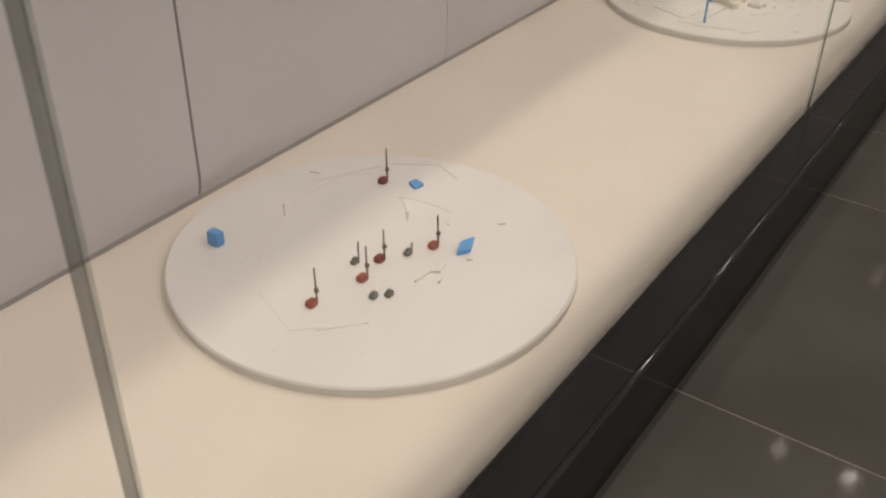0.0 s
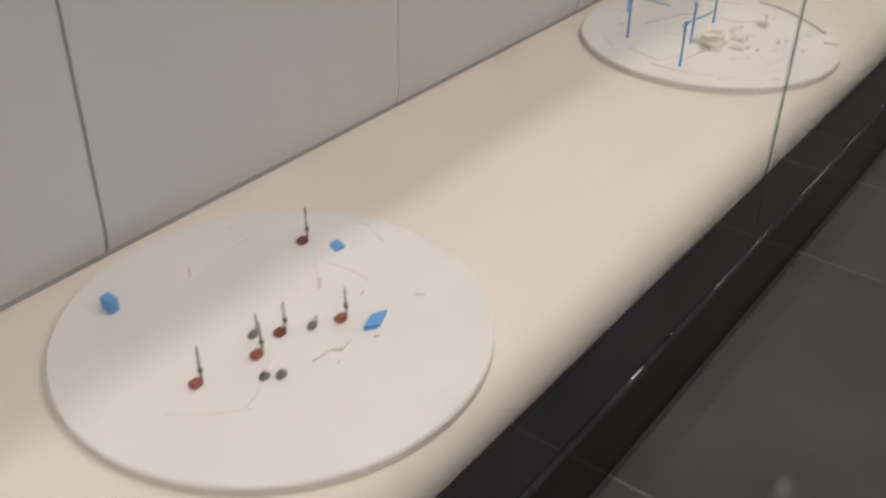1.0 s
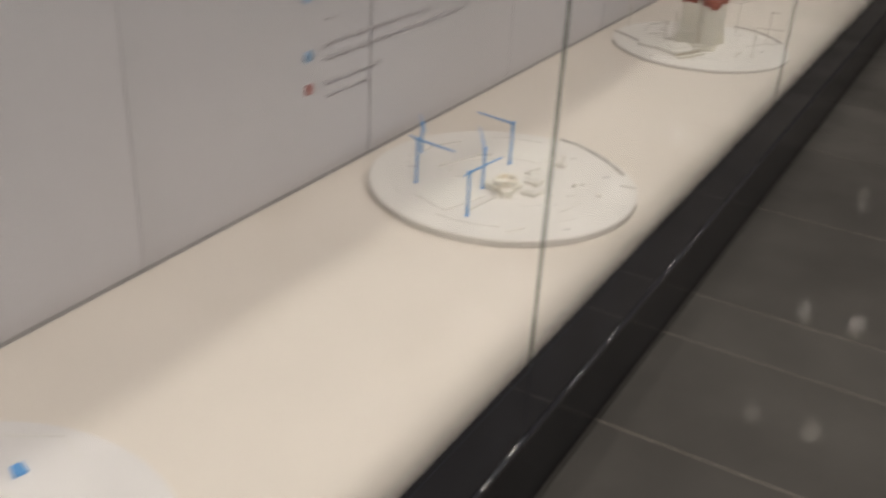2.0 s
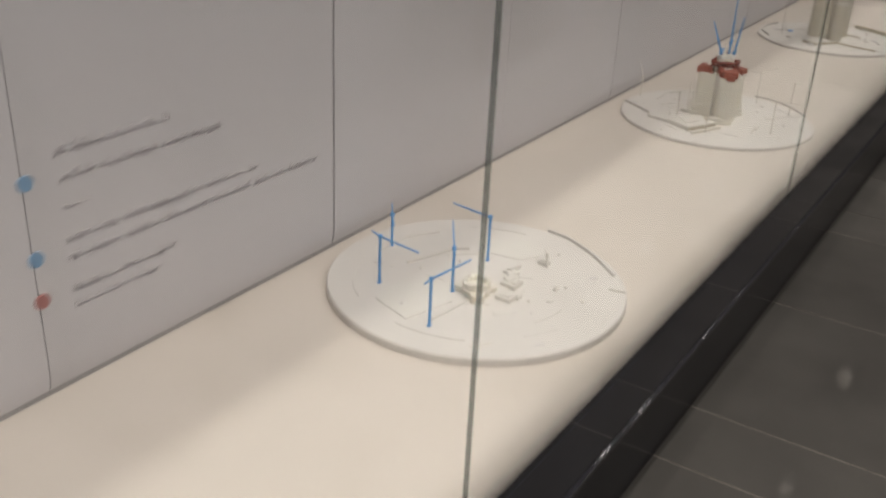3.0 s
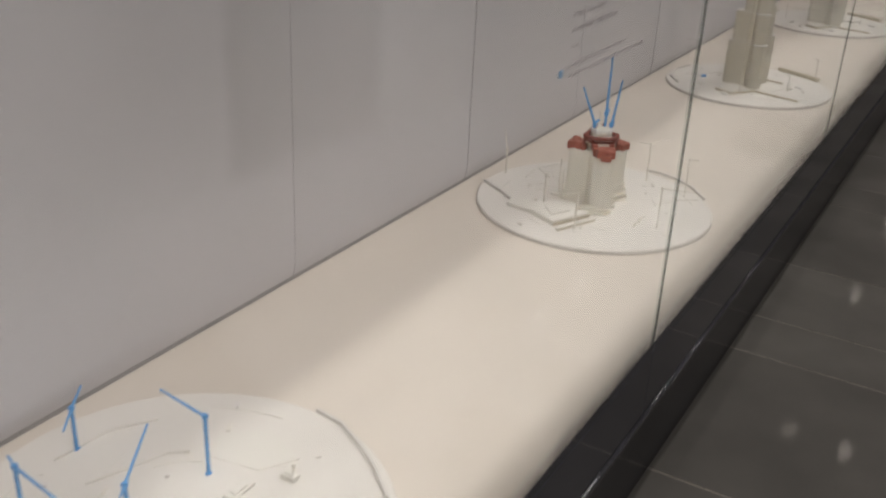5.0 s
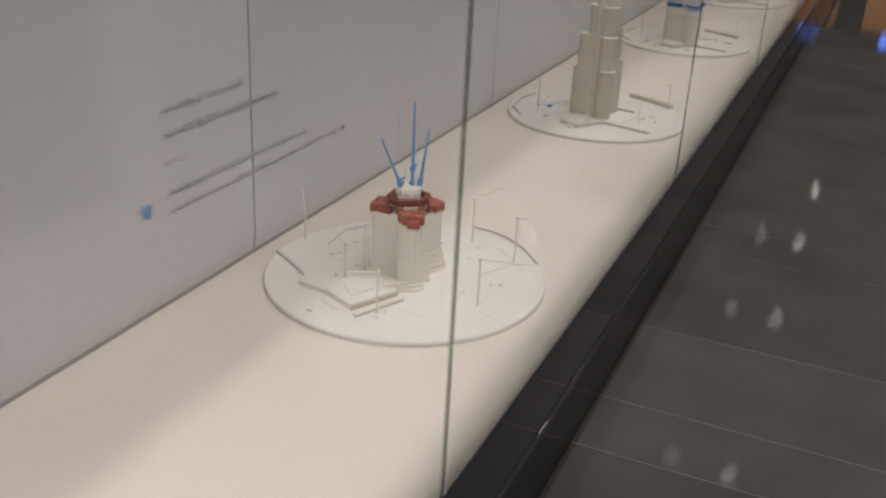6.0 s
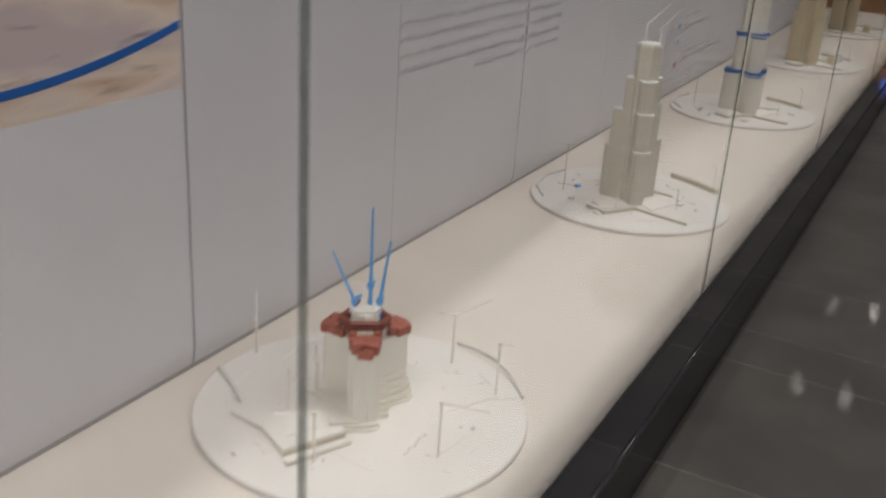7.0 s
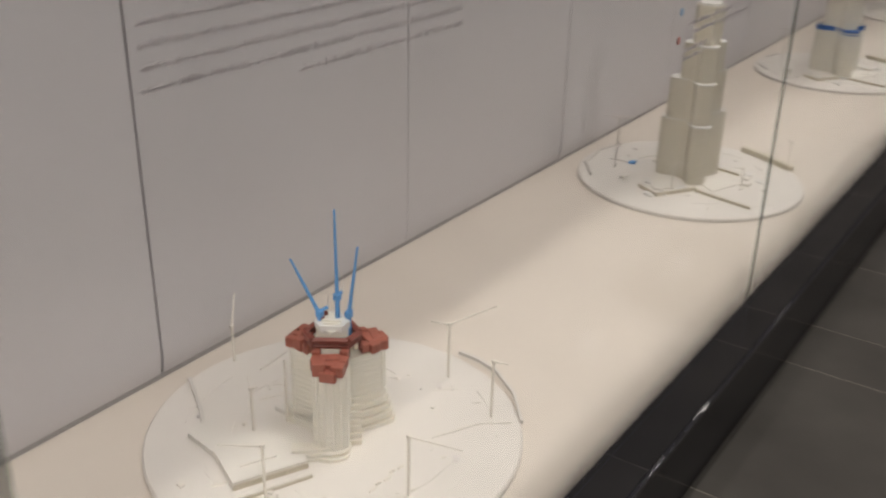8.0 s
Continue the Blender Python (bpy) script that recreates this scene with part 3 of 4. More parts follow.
def tower(ob, z0, core_top, core_r, wings, mat, a0=95, cx=0.0, cy=0.0, lip=None):
    """Y-shaped tower: a hexagonal core with stepped wings given as (number, outer radius, width, top)."""
    bm = bmesh.new()
    add_prism(bm, [(cx + core_r * math.cos(radians(a0 + 60 * i)), cy + core_r * math.sin(radians(a0 + 60 * i))) for i in range(6)], z0, core_top)
    t = part("tower", bm, mat, ob)
    for k, r1, w, top in wings:
        bm = bmesh.new()
        plan = [(cx + x, cy + y) for x, y in wing_plan(a0 + 120 * k, core_r * 0.4, r1, w)]
        add_prism(bm, plan, z0, top)
        add_flutes(bm, plan[1:-1], z0, top - 0.003, 0.0030)
        # thin floor edges that stand proud
        n = max(2, int((top - z0) / 0.011))
        for i in range(1, n):
            z = z0 + (top - z0) * i / n
            big = [(cx + x, cy + y) for x, y in wing_plan(a0 + 120 * k, core_r * 0.4, r1 + 0.0010, w + 0.002)]
            add_prism(bm, big, z - 0.0012, z + 0.0012)
        part("wing", bm, mat, t)
        if lip:
            cap = [(cx + x, cy + y) for x, y in wing_plan(a0 + 120 * k, core_r * 0.4, r1 + (0.005 if k == 1 else 0.001), w + (0.008 if k == 1 else 0.002))]
            part("wing_roof", add_prism(bmesh.new(), cap, top + 0.0002, top + (0.0055 if k == 1 else 0.003)), lip, t)
    return t


def ridge(ob, pts, width, z0, z1, mat=None, name="low_wall", label=""):
    return part(name, add_strip(bmesh.new(), pts, width, z0, z1), mat or M_RELIEF, ob, label)


def plate(ob, pts, z0, z1, mat=None, name="podium", label=""):
    return part(name, add_prism(bmesh.new(), pts, z0, z1), mat or M_RELIEF, ob, label)


def rel(pts, ox):
    return [(x - ox, y - CY) for x, y in pts]


# --- excavation stage with small drilling rigs
AX, H1 = -3.655, 0.020
a = model(AX, H1, "white round board of a dug site with tiny red rigs", 0.391, M_DISC)
for bx, by, top, mat in ((-3.433, 0.622, 0.100, M_MAROON), (-3.853, 0.455, 0.098, M_RED), (-3.740, 0.431, 0.092, M_RED), (-3.672, 0.444, 0.087, M_MAROON), (-3.575, 0.388, 0.090, M_RED)):
    bx, by = bx - AX, by - CY
    rb = bmesh.new()
    add_box(rb, (bx - 0.013, by - 0.006, H1), (bx + 0.007, by + 0.008, H1 + 0.012), 0.002)
    add_box(rb, (bx - 0.011, by - 0.008, H1 + 0.0005), (bx + 0.004, by + 0.002, H1 + 0.005), 0.001)
    rig = part("drilling_rig", rb, mat, a, "tiny dark red rig with a thin mast")
    mb = bmesh.new()
    add_tube(mb, (bx + 0.007, by - 0.004, H1), (bx + 0.006, by - 0.003, top), 0.0022, 0.0016)
    add_box(mb, (bx + 0.003, by - 0.008, H1 + 0.026), (bx + 0.010, by - 0.001, H1 + 0.034), 0.001)
    part("mast", mb, M_MAST, rig)
for bx, by, top in ((-3.708, 0.477, 0.066), (-3.625, 0.414, 0.045), (-3.773, 0.381, 0.030), (-3.752, 0.362, 0.030)):
    bx, by = bx - AX, by - CY
    rb = bmesh.new()
    add_box(rb, (bx - 0.009, by - 0.006, H1), (bx + 0.006, by + 0.006, H1 + 0.009), 0.002)
    add_box(rb, (bx - 0.004, by - 0.004, H1 + 0.0085), (bx + 0.004, by + 0.004, H1 + 0.014), 0.001)
    dg = part("digger", rb, M_GREY, a, "tiny grey digger")
    mb = bmesh.new()
    add_tube(mb, (bx + 0.006, by - 0.004, H1), (bx + 0.007, by - 0.003, top), 0.0018)
    part("arm", mb, M_GREY, dg)
part("blue_block", box_bm((-0.169, 0.247, H1), (-0.149, 0.275, H1 + 0.030), 0.002), M_BLUE, a, "bright blue block")
part("blue_plate", add_prism(bmesh.new(), rel([(-3.420, 0.548), (-3.396, 0.543), (-3.388, 0.570), (-3.408, 0.574)], AX), H1, H1 + 0.006), M_BLUE, a, "bright blue plate")
part("blue_plate", add_prism(bmesh.new(), rel([(-3.575, 0.336), (-3.552, 0.320), (-3.510, 0.338), (-3.540, 0.350)], AX), H1, H1 + 0.010), M_BLUE, a, "bright blue plate")
ridge(a, rel([(-3.872, 0.378), (-3.840, 0.354), (-3.804, 0.364), (-3.732, 0.404)], AX), 0.003, H1, H1 + 0.002)
ridge(a, rel([(-3.692, 0.348), (-3.651, 0.345), (-3.640, 0.330), (-3.612, 0.337)], AX), 0.004, H1, H1 + 0.006)
ridge(a, rel([(-3.668, 0.312), (-3.650, 0.318)], AX), 0.004, H1, H1 + 0.005)
ridge(a, rel([(-3.33, 0.50), (-3.30, 0.57), (-3.36, 0.66), (-3.47, 0.72), (-3.60, 0.72)], AX), 0.003, H1, H1 + 0.0015)
ridge(a, rel([(-3.60, 0.72), (-3.76, 0.66), (-3.88, 0.56), (-3.93, 0.44), (-3.872, 0.378)], AX), 0.003, H1, H1 + 0.0012)
crane(a, rel([(-3.528, 0.488)], AX)[0], H1, 0.040, [(-3.505 - AX, 0.520 - CY, 0.055)], M_WIRE, 0.0016)
crane(a, rel([(-3.660, 0.700)], AX)[0], H1, 0.045, [(-3.640 - AX, 0.715 - CY, 0.050)], M_WIRE, 0.0014)

# --- foundation stage with blue cranes and the first storeys
BX, H2 = -1.84, 0.021
b = model(BX, H2, "white round board with thin blue cranes round a low stub", 0.382)
for base, top, tips in (((-2.009, 0.660), 0.150, [(-1.997, 0.694), (-2.027, 0.532)]), ((-1.728, 0.510), 0.148, [(-1.712, 0.637)]),
                        ((-2.111, 0.438), 0.145, [(-2.143, 0.435), (-1.971, 0.418)]), ((-1.933, 0.490), 0.140, [(-1.959, 0.472), (-1.795, 0.584)]),
                        ((-1.813, 0.765), 0.113, [(-1.870, 0.718), (-1.753, 0.810)])):
    crane(b, (base[0] - BX, base[1] - CY), H2, top, [(t[0] - BX, t[1] - CY, top + 0.001) for t in tips], M_BLUE, 0.0026, foot=0.006)
sbx, sby = -1.905 - BX, 0.436 - CY
ring = lathe([(0.034, 0.0), (0.034, 0.012), (0.037, 0.013), (0.037, 0.019), (0.034, 0.020), (0.034, 0.032), (0.036, 0.033), (0.036, 0.038), (0.024, 0.038), (0.023, 0.024)], 14)
rn = random.Random(17)
for v in ring.verts:
    v.co.x *= 1 + rn.uniform(-0.07, 0.07)
    v.co.y *= 1 + rn.uniform(-0.07, 0.07)
    v.co.z = max(0.0, v.co.z + (rn.uniform(-0.004, 0.004) if v.co.z > 0.03 else 0.0))
bmesh.ops.translate(ring, vec=(sbx, sby, H2), verts=ring.verts)
stub = part("tower_stub", ring, M_RESIN, b, "cream first storeys of the tower")
for k in range(3):
    part("wing", add_prism(bmesh.new(), [(sbx + x, sby + y) for x, y in wing_plan(215 + 120 * k, 0.02, 0.058, 0.034)], H2, H2 + (0.020, 0.012, 0.016)[k]), M_RESIN, stub)
for x, y, w, d, h in ((-1.800, 0.400, 0.030, 0.012, 0.010), (-1.815, 0.375, 0.022, 0.010, 0.014), (-1.770, 0.412, 0.026, 0.010, 0.008), (-1.884, 0.363, 0.018, 0.022, 0.012), (-1.862, 0.352, 0.012, 0.018, 0.006), (-1.762, 0.286, 0.010, 0.006, 0.006), (-1.654, 0.379, 0.010, 0.016, 0.012), (-1.735, 0.43, 0.03, 0.012, 0.007)):
    x, y = x - BX, y - CY
    bb = bmesh.new()
    add_box(bb, (x - w, y - d, H2), (x + w, y + d, H2 + h), 0.0015)
    add_box(bb, (x - w * 0.6, y - d * 0.7, H2 + h - 0.0005), (x + w * 0.5, y + d * 0.6, H2 + h + 0.004), 0.001)
    part("formwork", bb, M_RELIEF, b)
ridge(b, rel([(-1.456, 0.470), (-1.466, 0.40), (-1.505, 0.325), (-1.545, 0.265), (-1.602, 0.199)], BX), 0.006, H2, H2 + 0.008, M_RIM, "curved_wall", "grey curved low wall")
ridge(b, rel([(-1.678, 0.178), (-1.670, 0.136)], BX), 0.005, H2, H2 + 0.006)
ridge(b, rel([(-2.082, 0.450), (-2.02, 0.44), (-1.952, 0.431)], BX), 0.004, H2, H2 + 0.004)
ridge(b, rel([(-1.875, 0.669), (-1.80, 0.64), (-1.727, 0.616), (-1.70, 0.585)], BX), 0.005, H2, H2 + 0.006)
ridge(b, rel([(-1.66, 0.71), (-1.74, 0.76), (-1.86, 0.77)], BX), 0.003, H2, H2 + 0.004)
plate(b, rel([(-2.12, 0.50), (-1.98, 0.46), (-1.90, 0.52), (-1.96, 0.63), (-2.08, 0.62)], BX), H2, H2 + 0.0025)
plate(b, rel([(-1.67, 0.44), (-1.60, 0.40), (-1.56, 0.50), (-1.62, 0.58), (-1.69, 0.55)], BX), H2, H2 + 0.002)
crane(b, rel([(-1.652, 0.372)], BX)[0], H2, 0.052, [(-1.635 - BX, 0.39 - CY, 0.056)], M_WIRE, 0.0018)

# --- low tower with a red crown of climbing forms
CX, H3 = -0.015, 0.013
c = model(CX, H3, "white round board with a cream three-winged tower under red climbing forms")
A0 = 95
t = tower(c, H3, 0.252, 0.034, [(0, 0.093, 0.066, 0.190), (1, 0.100, 0.066, 0.192), (2, 0.104, 0.066, 0.186)], M_RESIN, A0)
# stepped storeys at the foot of the wings
for k, r1, w, tops in ((2, 0.126, 0.080, (0.024, 0.042, 0.060, 0.078, 0.096)), (0, 0.112, 0.068, (0.028, 0.050)), (1, 0.116, 0.072, (0.021, 0.029))):
    for i, z in enumerate(tops):
        low = H3 if i == 0 else tops[i - 1] + 0.0065
        part("terrace", add_prism(bmesh.new(), wing_plan(A0 + 120 * k, 0.02, r1 - 0.005 * i, w - 0.002 * i), low, z), M_RESIN, t)
        if i:
            # recess in the greyer resin: shade between storeys put into its colour
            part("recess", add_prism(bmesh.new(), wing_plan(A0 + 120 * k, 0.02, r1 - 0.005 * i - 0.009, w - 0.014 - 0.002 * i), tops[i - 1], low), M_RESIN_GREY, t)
# short stairs in the corner between two wings
st = bmesh.new()
for i in range(6):
    add_prism(st, [(-0.030 + 0.004 * i, -0.062 + 0.004 * i), (-0.012 + 0.004 * i, -0.078 + 0.004 * i), (0.010, -0.05), (-0.02, -0.03)], H3 + 0.0125 * i, H3 + 0.0125 * (i + 1) - 0.001)
part("stair", st, M_RESIN, t)
for i in range(3):
    part("annexe", add_prism(bmesh.new(), rel([(-0.156 + 0.004 * i, 0.470), (-0.105 + 0.002 * i, 0.413 + 0.003 * i), (-0.085, 0.430), (-0.128, 0.488)], CX), H3 + 0.0085 * i, H3 + 0.0085 * i + 0.0065), M_RESIN, t)
    if i < 2:
        # same greyer resin as painted shade between the annexe slabs
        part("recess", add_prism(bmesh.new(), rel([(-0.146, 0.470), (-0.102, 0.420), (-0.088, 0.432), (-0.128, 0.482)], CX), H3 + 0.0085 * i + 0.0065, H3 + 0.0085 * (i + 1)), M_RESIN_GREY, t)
rr = random.Random(11)


def lump(bm, ang, u, v, z, du, dv, dz, turn, bevel=0.0026):
    """Chamfered block on a wing; u runs along the wing, v across it."""
    one = box_bm((-du, -dv, z), (du, dv, z + dz), bevel)
    cc, ss = math.cos(radians(ang)), math.sin(radians(ang))
    ct, st = math.cos(radians(turn)), math.sin(radians(turn))
    for vert in one.verts:
        x, y = u + vert.co.x * ct - vert.co.y * st, v + vert.co.x * st + vert.co.y * ct
        vert.co.x, vert.co.y = x * cc - y * ss, x * ss + y * cc
    me = bpy.data.meshes.new("lump")
    one.to_mesh(me)
    one.free()
    bm.from_mesh(me)
    bpy.data.meshes.remove(me)


for k in range(3):
    ang = A0 + 120 * k
    up, out = (0.004, 0.012, 0.0)[k], (-0.005, 0.0, 0.006)[k]
    deck = bmesh.new()
    lump(deck, ang, 0.070 + out, 0.0, 0.186 + up, 0.028, 0.028, 0.009, 0, 0.0015)
    form = part("climbing_form", deck, M_MAROON, t, "dark red deck of the climbing formwork")
    for u, v, z, du, dv, dz in ((0.088, -0.018, 0.180, 0.011, 0.012, 0.025), (0.089, 0.018, 0.182, 0.011, 0.012, 0.024), (0.066, -0.025, 0.181, 0.011, 0.010, 0.022),
                                (0.067, 0.025, 0.183, 0.011, 0.009, 0.024), (0.049, -0.026, 0.188, 0.008, 0.008, 0.020), (0.049, 0.026, 0.186, 0.008, 0.008, 0.022),
                                (0.070, 0.0, 0.194, 0.010, 0.020, 0.012), (0.099, 0.0, 0.174, 0.008, 0.016, 0.024), (0.082, 0.0, 0.192, 0.009, 0.017, 0.014)):
        bm = bmesh.new()
        lump(bm, ang, u + out + rr.uniform(-0.002, 0.002), v, z + up + rr.uniform(-0.003, 0.003), du, dv, dz + rr.uniform(-0.003, 0.004), rr.uniform(-14, 14))
        part("form_box", bm, M_RED, form, "brick-red formwork box")
    bm = bmesh.new()
    lump(bm, ang, 0.040, 0.0, 0.197, 0.006, 0.024, 0.024, 0, 0.001)
    part("wing_top", bm, M_RESIN, t)


def trefoil(apothem, half):
    """Six corners: a long side across each wing, short sides between."""
    pts = []
    for k in range(3):
        cc, ss = math.cos(radians(A0 + 120 * k)), math.sin(radians(A0 + 120 * k))
        pts += [(apothem * cc + half * ss, apothem * ss - half * cc), (apothem * cc - half * ss, apothem * ss + half * cc)]
    return pts


part("core_top", add_prism(bmesh.new(), trefoil(0.027, 0.021), 0.248, 0.261), M_WHITE, t, "white top of the core")
rt = random.Random(8)
for i in range(5):
    tb = bmesh.new()
    lump(tb, A0 + 120, -0.018 + 0.0095 * i, 0.0, 0.2605, 0.0018, 0.016 + 0.003 * (i % 2), 0.003 + rt.uniform(0, 0.003), rt.uniform(-6, 6), 0.0005)
    part("roof_bar", tb, M_RESIN, t, "cream bar on the core")
for px_, py_ in ((-0.014, 0.012), (0.004, 0.020), (0.016, 0.002)):
    part("roof_box", box_bm((px_ - 0.003, py_ - 0.003, 0.260), (px_ + 0.003, py_ + 0.003, 0.270), 0.0008), M_MAROON, t, "dark red box on the core")
ring_pts = trefoil(0.041, 0.033)
for i in range(6):
    p, q = ring_pts[i], ring_pts[(i + 1) % 6]
    rc = bmesh.new()
    add_tube(rc, (*p, 0.238), (*q, 0.238), 0.0068, sides=6)
    add_tube(rc, (*p, 0.226), (*q, 0.226), 0.0046, sides=6)
    add_tube(rc, (*p, 0.204), (*p, 0.246), 0.0036, sides=6)
    part("red_beam", rc, M_MAROON, t, "dark red beam round the core")
RIGHT = Vector((0.68, -0.73))
for lat0, z0, lat1, z1 in ((0.010, 0.268, 0.009, 0.486), (-0.024, 0.234, -0.074, 0.392), (0.031, 0.230, 0.050, 0.410)):
    p0, p1 = RIGHT * lat0, RIGHT * lat1
    zk = z0 + 0.046
    mb = bmesh.new()
    add_box(mb, (p0.x - 0.0032, p0.y - 0.0032, z0 - 0.02), (p0.x + 0.0032, p0.y + 0.0032, zk))
    m = part("crane", mb, M_BLUE, t, "thin blue luffing crane")
    jb = bmesh.new()
    add_tube(jb, (p0.x, p0.y, zk - 0.006), (p1.x, p1.y, z1), 0.0044, 0.0022, 6)
    back = (p0.x - (p1.x - p0.x) * 0.25 + 0.008, p0.y - 0.006, zk + 0.004)
    add_tube(jb, (p0.x, p0.y, zk), back, 0.0040, 0.0036, 6)
    part("jib", jb, M_BLUE, m, "thin blue crane jib")
    part("cab", box_bm((p0.x - 0.0062, p0.y - 0.0062, zk - 0.012), (p0.x + 0.0062, p0.y + 0.0062, zk + 0.002), 0.0015), M_BLUE, m, "blue crane cab")
    tie = bmesh.new()
    add_tube(tie, back, (back[0] + 0.002, back[1] - 0.001, zk + 0.030), 0.0022, 0.0008, sides=4)
    add_tube(tie, (back[0] + 0.002, back[1] - 0.001, zk + 0.030), (p0.x + (p1.x - p0.x) * 0.4, p0.y + (p1.y - p0.y) * 0.4, zk + (z1 - zk) * 0.4), 0.0006, sides=4)
    part("tie", tie, M_WIRE, m, "thin pale stay")
for base, top, tips in (((-0.096, 0.232), 0.143, [(-0.074, 0.131)]), ((0.275, 0.403), 0.145, [(0.406, 0.367), (0.262, 0.442)]), ((0.204, 0.246), 0.145, [(0.212, 0.215)]),
                        ((0.042, 0.823), 0.100, [(0.092, 0.862)]), ((-0.255, 0.434), 0.127, [(-0.30, 0.50)]), ((-0.12, 0.60), 0.110, [(-0.09, 0.64)])):
    crane(c, (base[0] - CX, base[1] - CY), H3, top, [(p[0] - CX, p[1] - CY, top + (0.05 if base[1] > 0.8 else 0.001)) for p in tips], M_WIRE, 0.0021)
plate(c, rel([(-0.274, 0.497), (-0.143, 0.434), (-0.091, 0.515), (-0.146, 0.585), (-0.165, 0.610), (-0.225, 0.600)], CX), H3, H3 + 0.016, M_RELIEF, "podium", "white podium slab")
plate(c, rel([(-0.226, 0.600), (-0.165, 0.612), (-0.144, 0.668), (-0.168, 0.690), (-0.214, 0.685)], CX), H3, H3 + 0.012, M_RELIEF, "podium", "white podium slab")
plate(c, rel([(-0.298, 0.470), (-0.160, 0.408), (-0.153, 0.418), (-0.290, 0.483)], CX), H3, H3 + 0.007, M_RELIEF, "podium", "white podium step")
for (xa, ya), (xb, yb), za, zb in (((-0.276, 0.4955), (-0.144, 0.4325), H3, H3 + 0.011), ((-0.300, 0.4685), (-0.161, 0.4065), H3, H3 + 0.0052)):
    ridge(c, rel([(xa, ya), (xb, yb)], CX), 0.0024, za, zb, M_OLIVE, "podium_face", "olive grey step face")
plate(c, rel([(-0.235, 0.520), (-0.170, 0.488), (-0.140, 0.530), (-0.180, 0.570)], CX), H3 + 0.016, H3 + 0.020, M_RELIEF, "podium", "white podium slab")
ridge(c, rel([(-0.072, 0.841), (-0.120, 0.760), (-0.168, 0.690)], CX), 0.008, H3, H3 + 0.010, M_RIM, "ramp_wall", "grey ramp wall")
ridge(c, rel([(0.371, 0.439), (0.370, 0.385), (0.352, 0.326), (0.300, 0.250), (0.221, 0.183)], CX), 0.006, H3, H3 + 0.008, M_RIM, "curved_wall", "grey curved low wall")
ridge(c, rel([(0.05, 0.75), (0.16, 0.76), (0.26, 0.70)], CX), 0.004, H3, H3 + 0.004)
ridge(c, rel([(0.07, 0.30), (0.17, 0.25), (0.21, 0.20)], CX), 0.003, H3, H3 + 0.003)
# pale hoist frame beside the tower, and a row of small stacks before it
hoist = part("hoist", box_bm((-0.045, 0.090, H3), (-0.041, 0.094, 0.118)), M_WIRE, c, "pale double mast with cross bars")
part("post", box_bm((-0.022, 0.112, H3), (-0.018, 0.116, 0.140)), M_WIRE, hoist)
for za, zb in ((0.026, 0.020), (0.096, 0.102), (0.060, 0.080)):
    bm = bmesh.new()
    add_tube(bm, (-0.043, 0.092, za), (-0.020, 0.114, zb), 0.0018, sides=5)
    part("cross_bar", bm, M_WIRE, hoist)
part("pad", box_bm((-0.030, 0.110, H3), (0.012, 0.140, H3 + 0.012), 0.002), M_RELIEF, hoist)
for x, y, w in ((-0.023, -0.181, 0.008), (-0.044, -0.176, 0.006), (-0.066, -0.183, 0.009), (-0.087, -0.178, 0.006), (-0.108, -0.181, 0.009), (-0.063, -0.241, 0.006)):
    bm = box_bm((x - w, y - 0.003, H3), (x + w, y + 0.003, H3 + 0.003), 0.0006)
    add_box(bm, (x - w * 0.5, y - 0.002, H3 + 0.0028), (x + w * 0.2, y + 0.002, H3 + 0.0048), 0.0005)
    part("material_stack", bm, M_WIRE, c, "tiny pale stack of material")
clutter(c, H3, 31, 0.374, 26, 30, 0.15)
clutter(b, H2, 32, 0.382, 22, 20, 0.10)
clutter(a, H1, 33, 0.391, 8, 4, 0.06, (M_DISC, M_RELIEF))


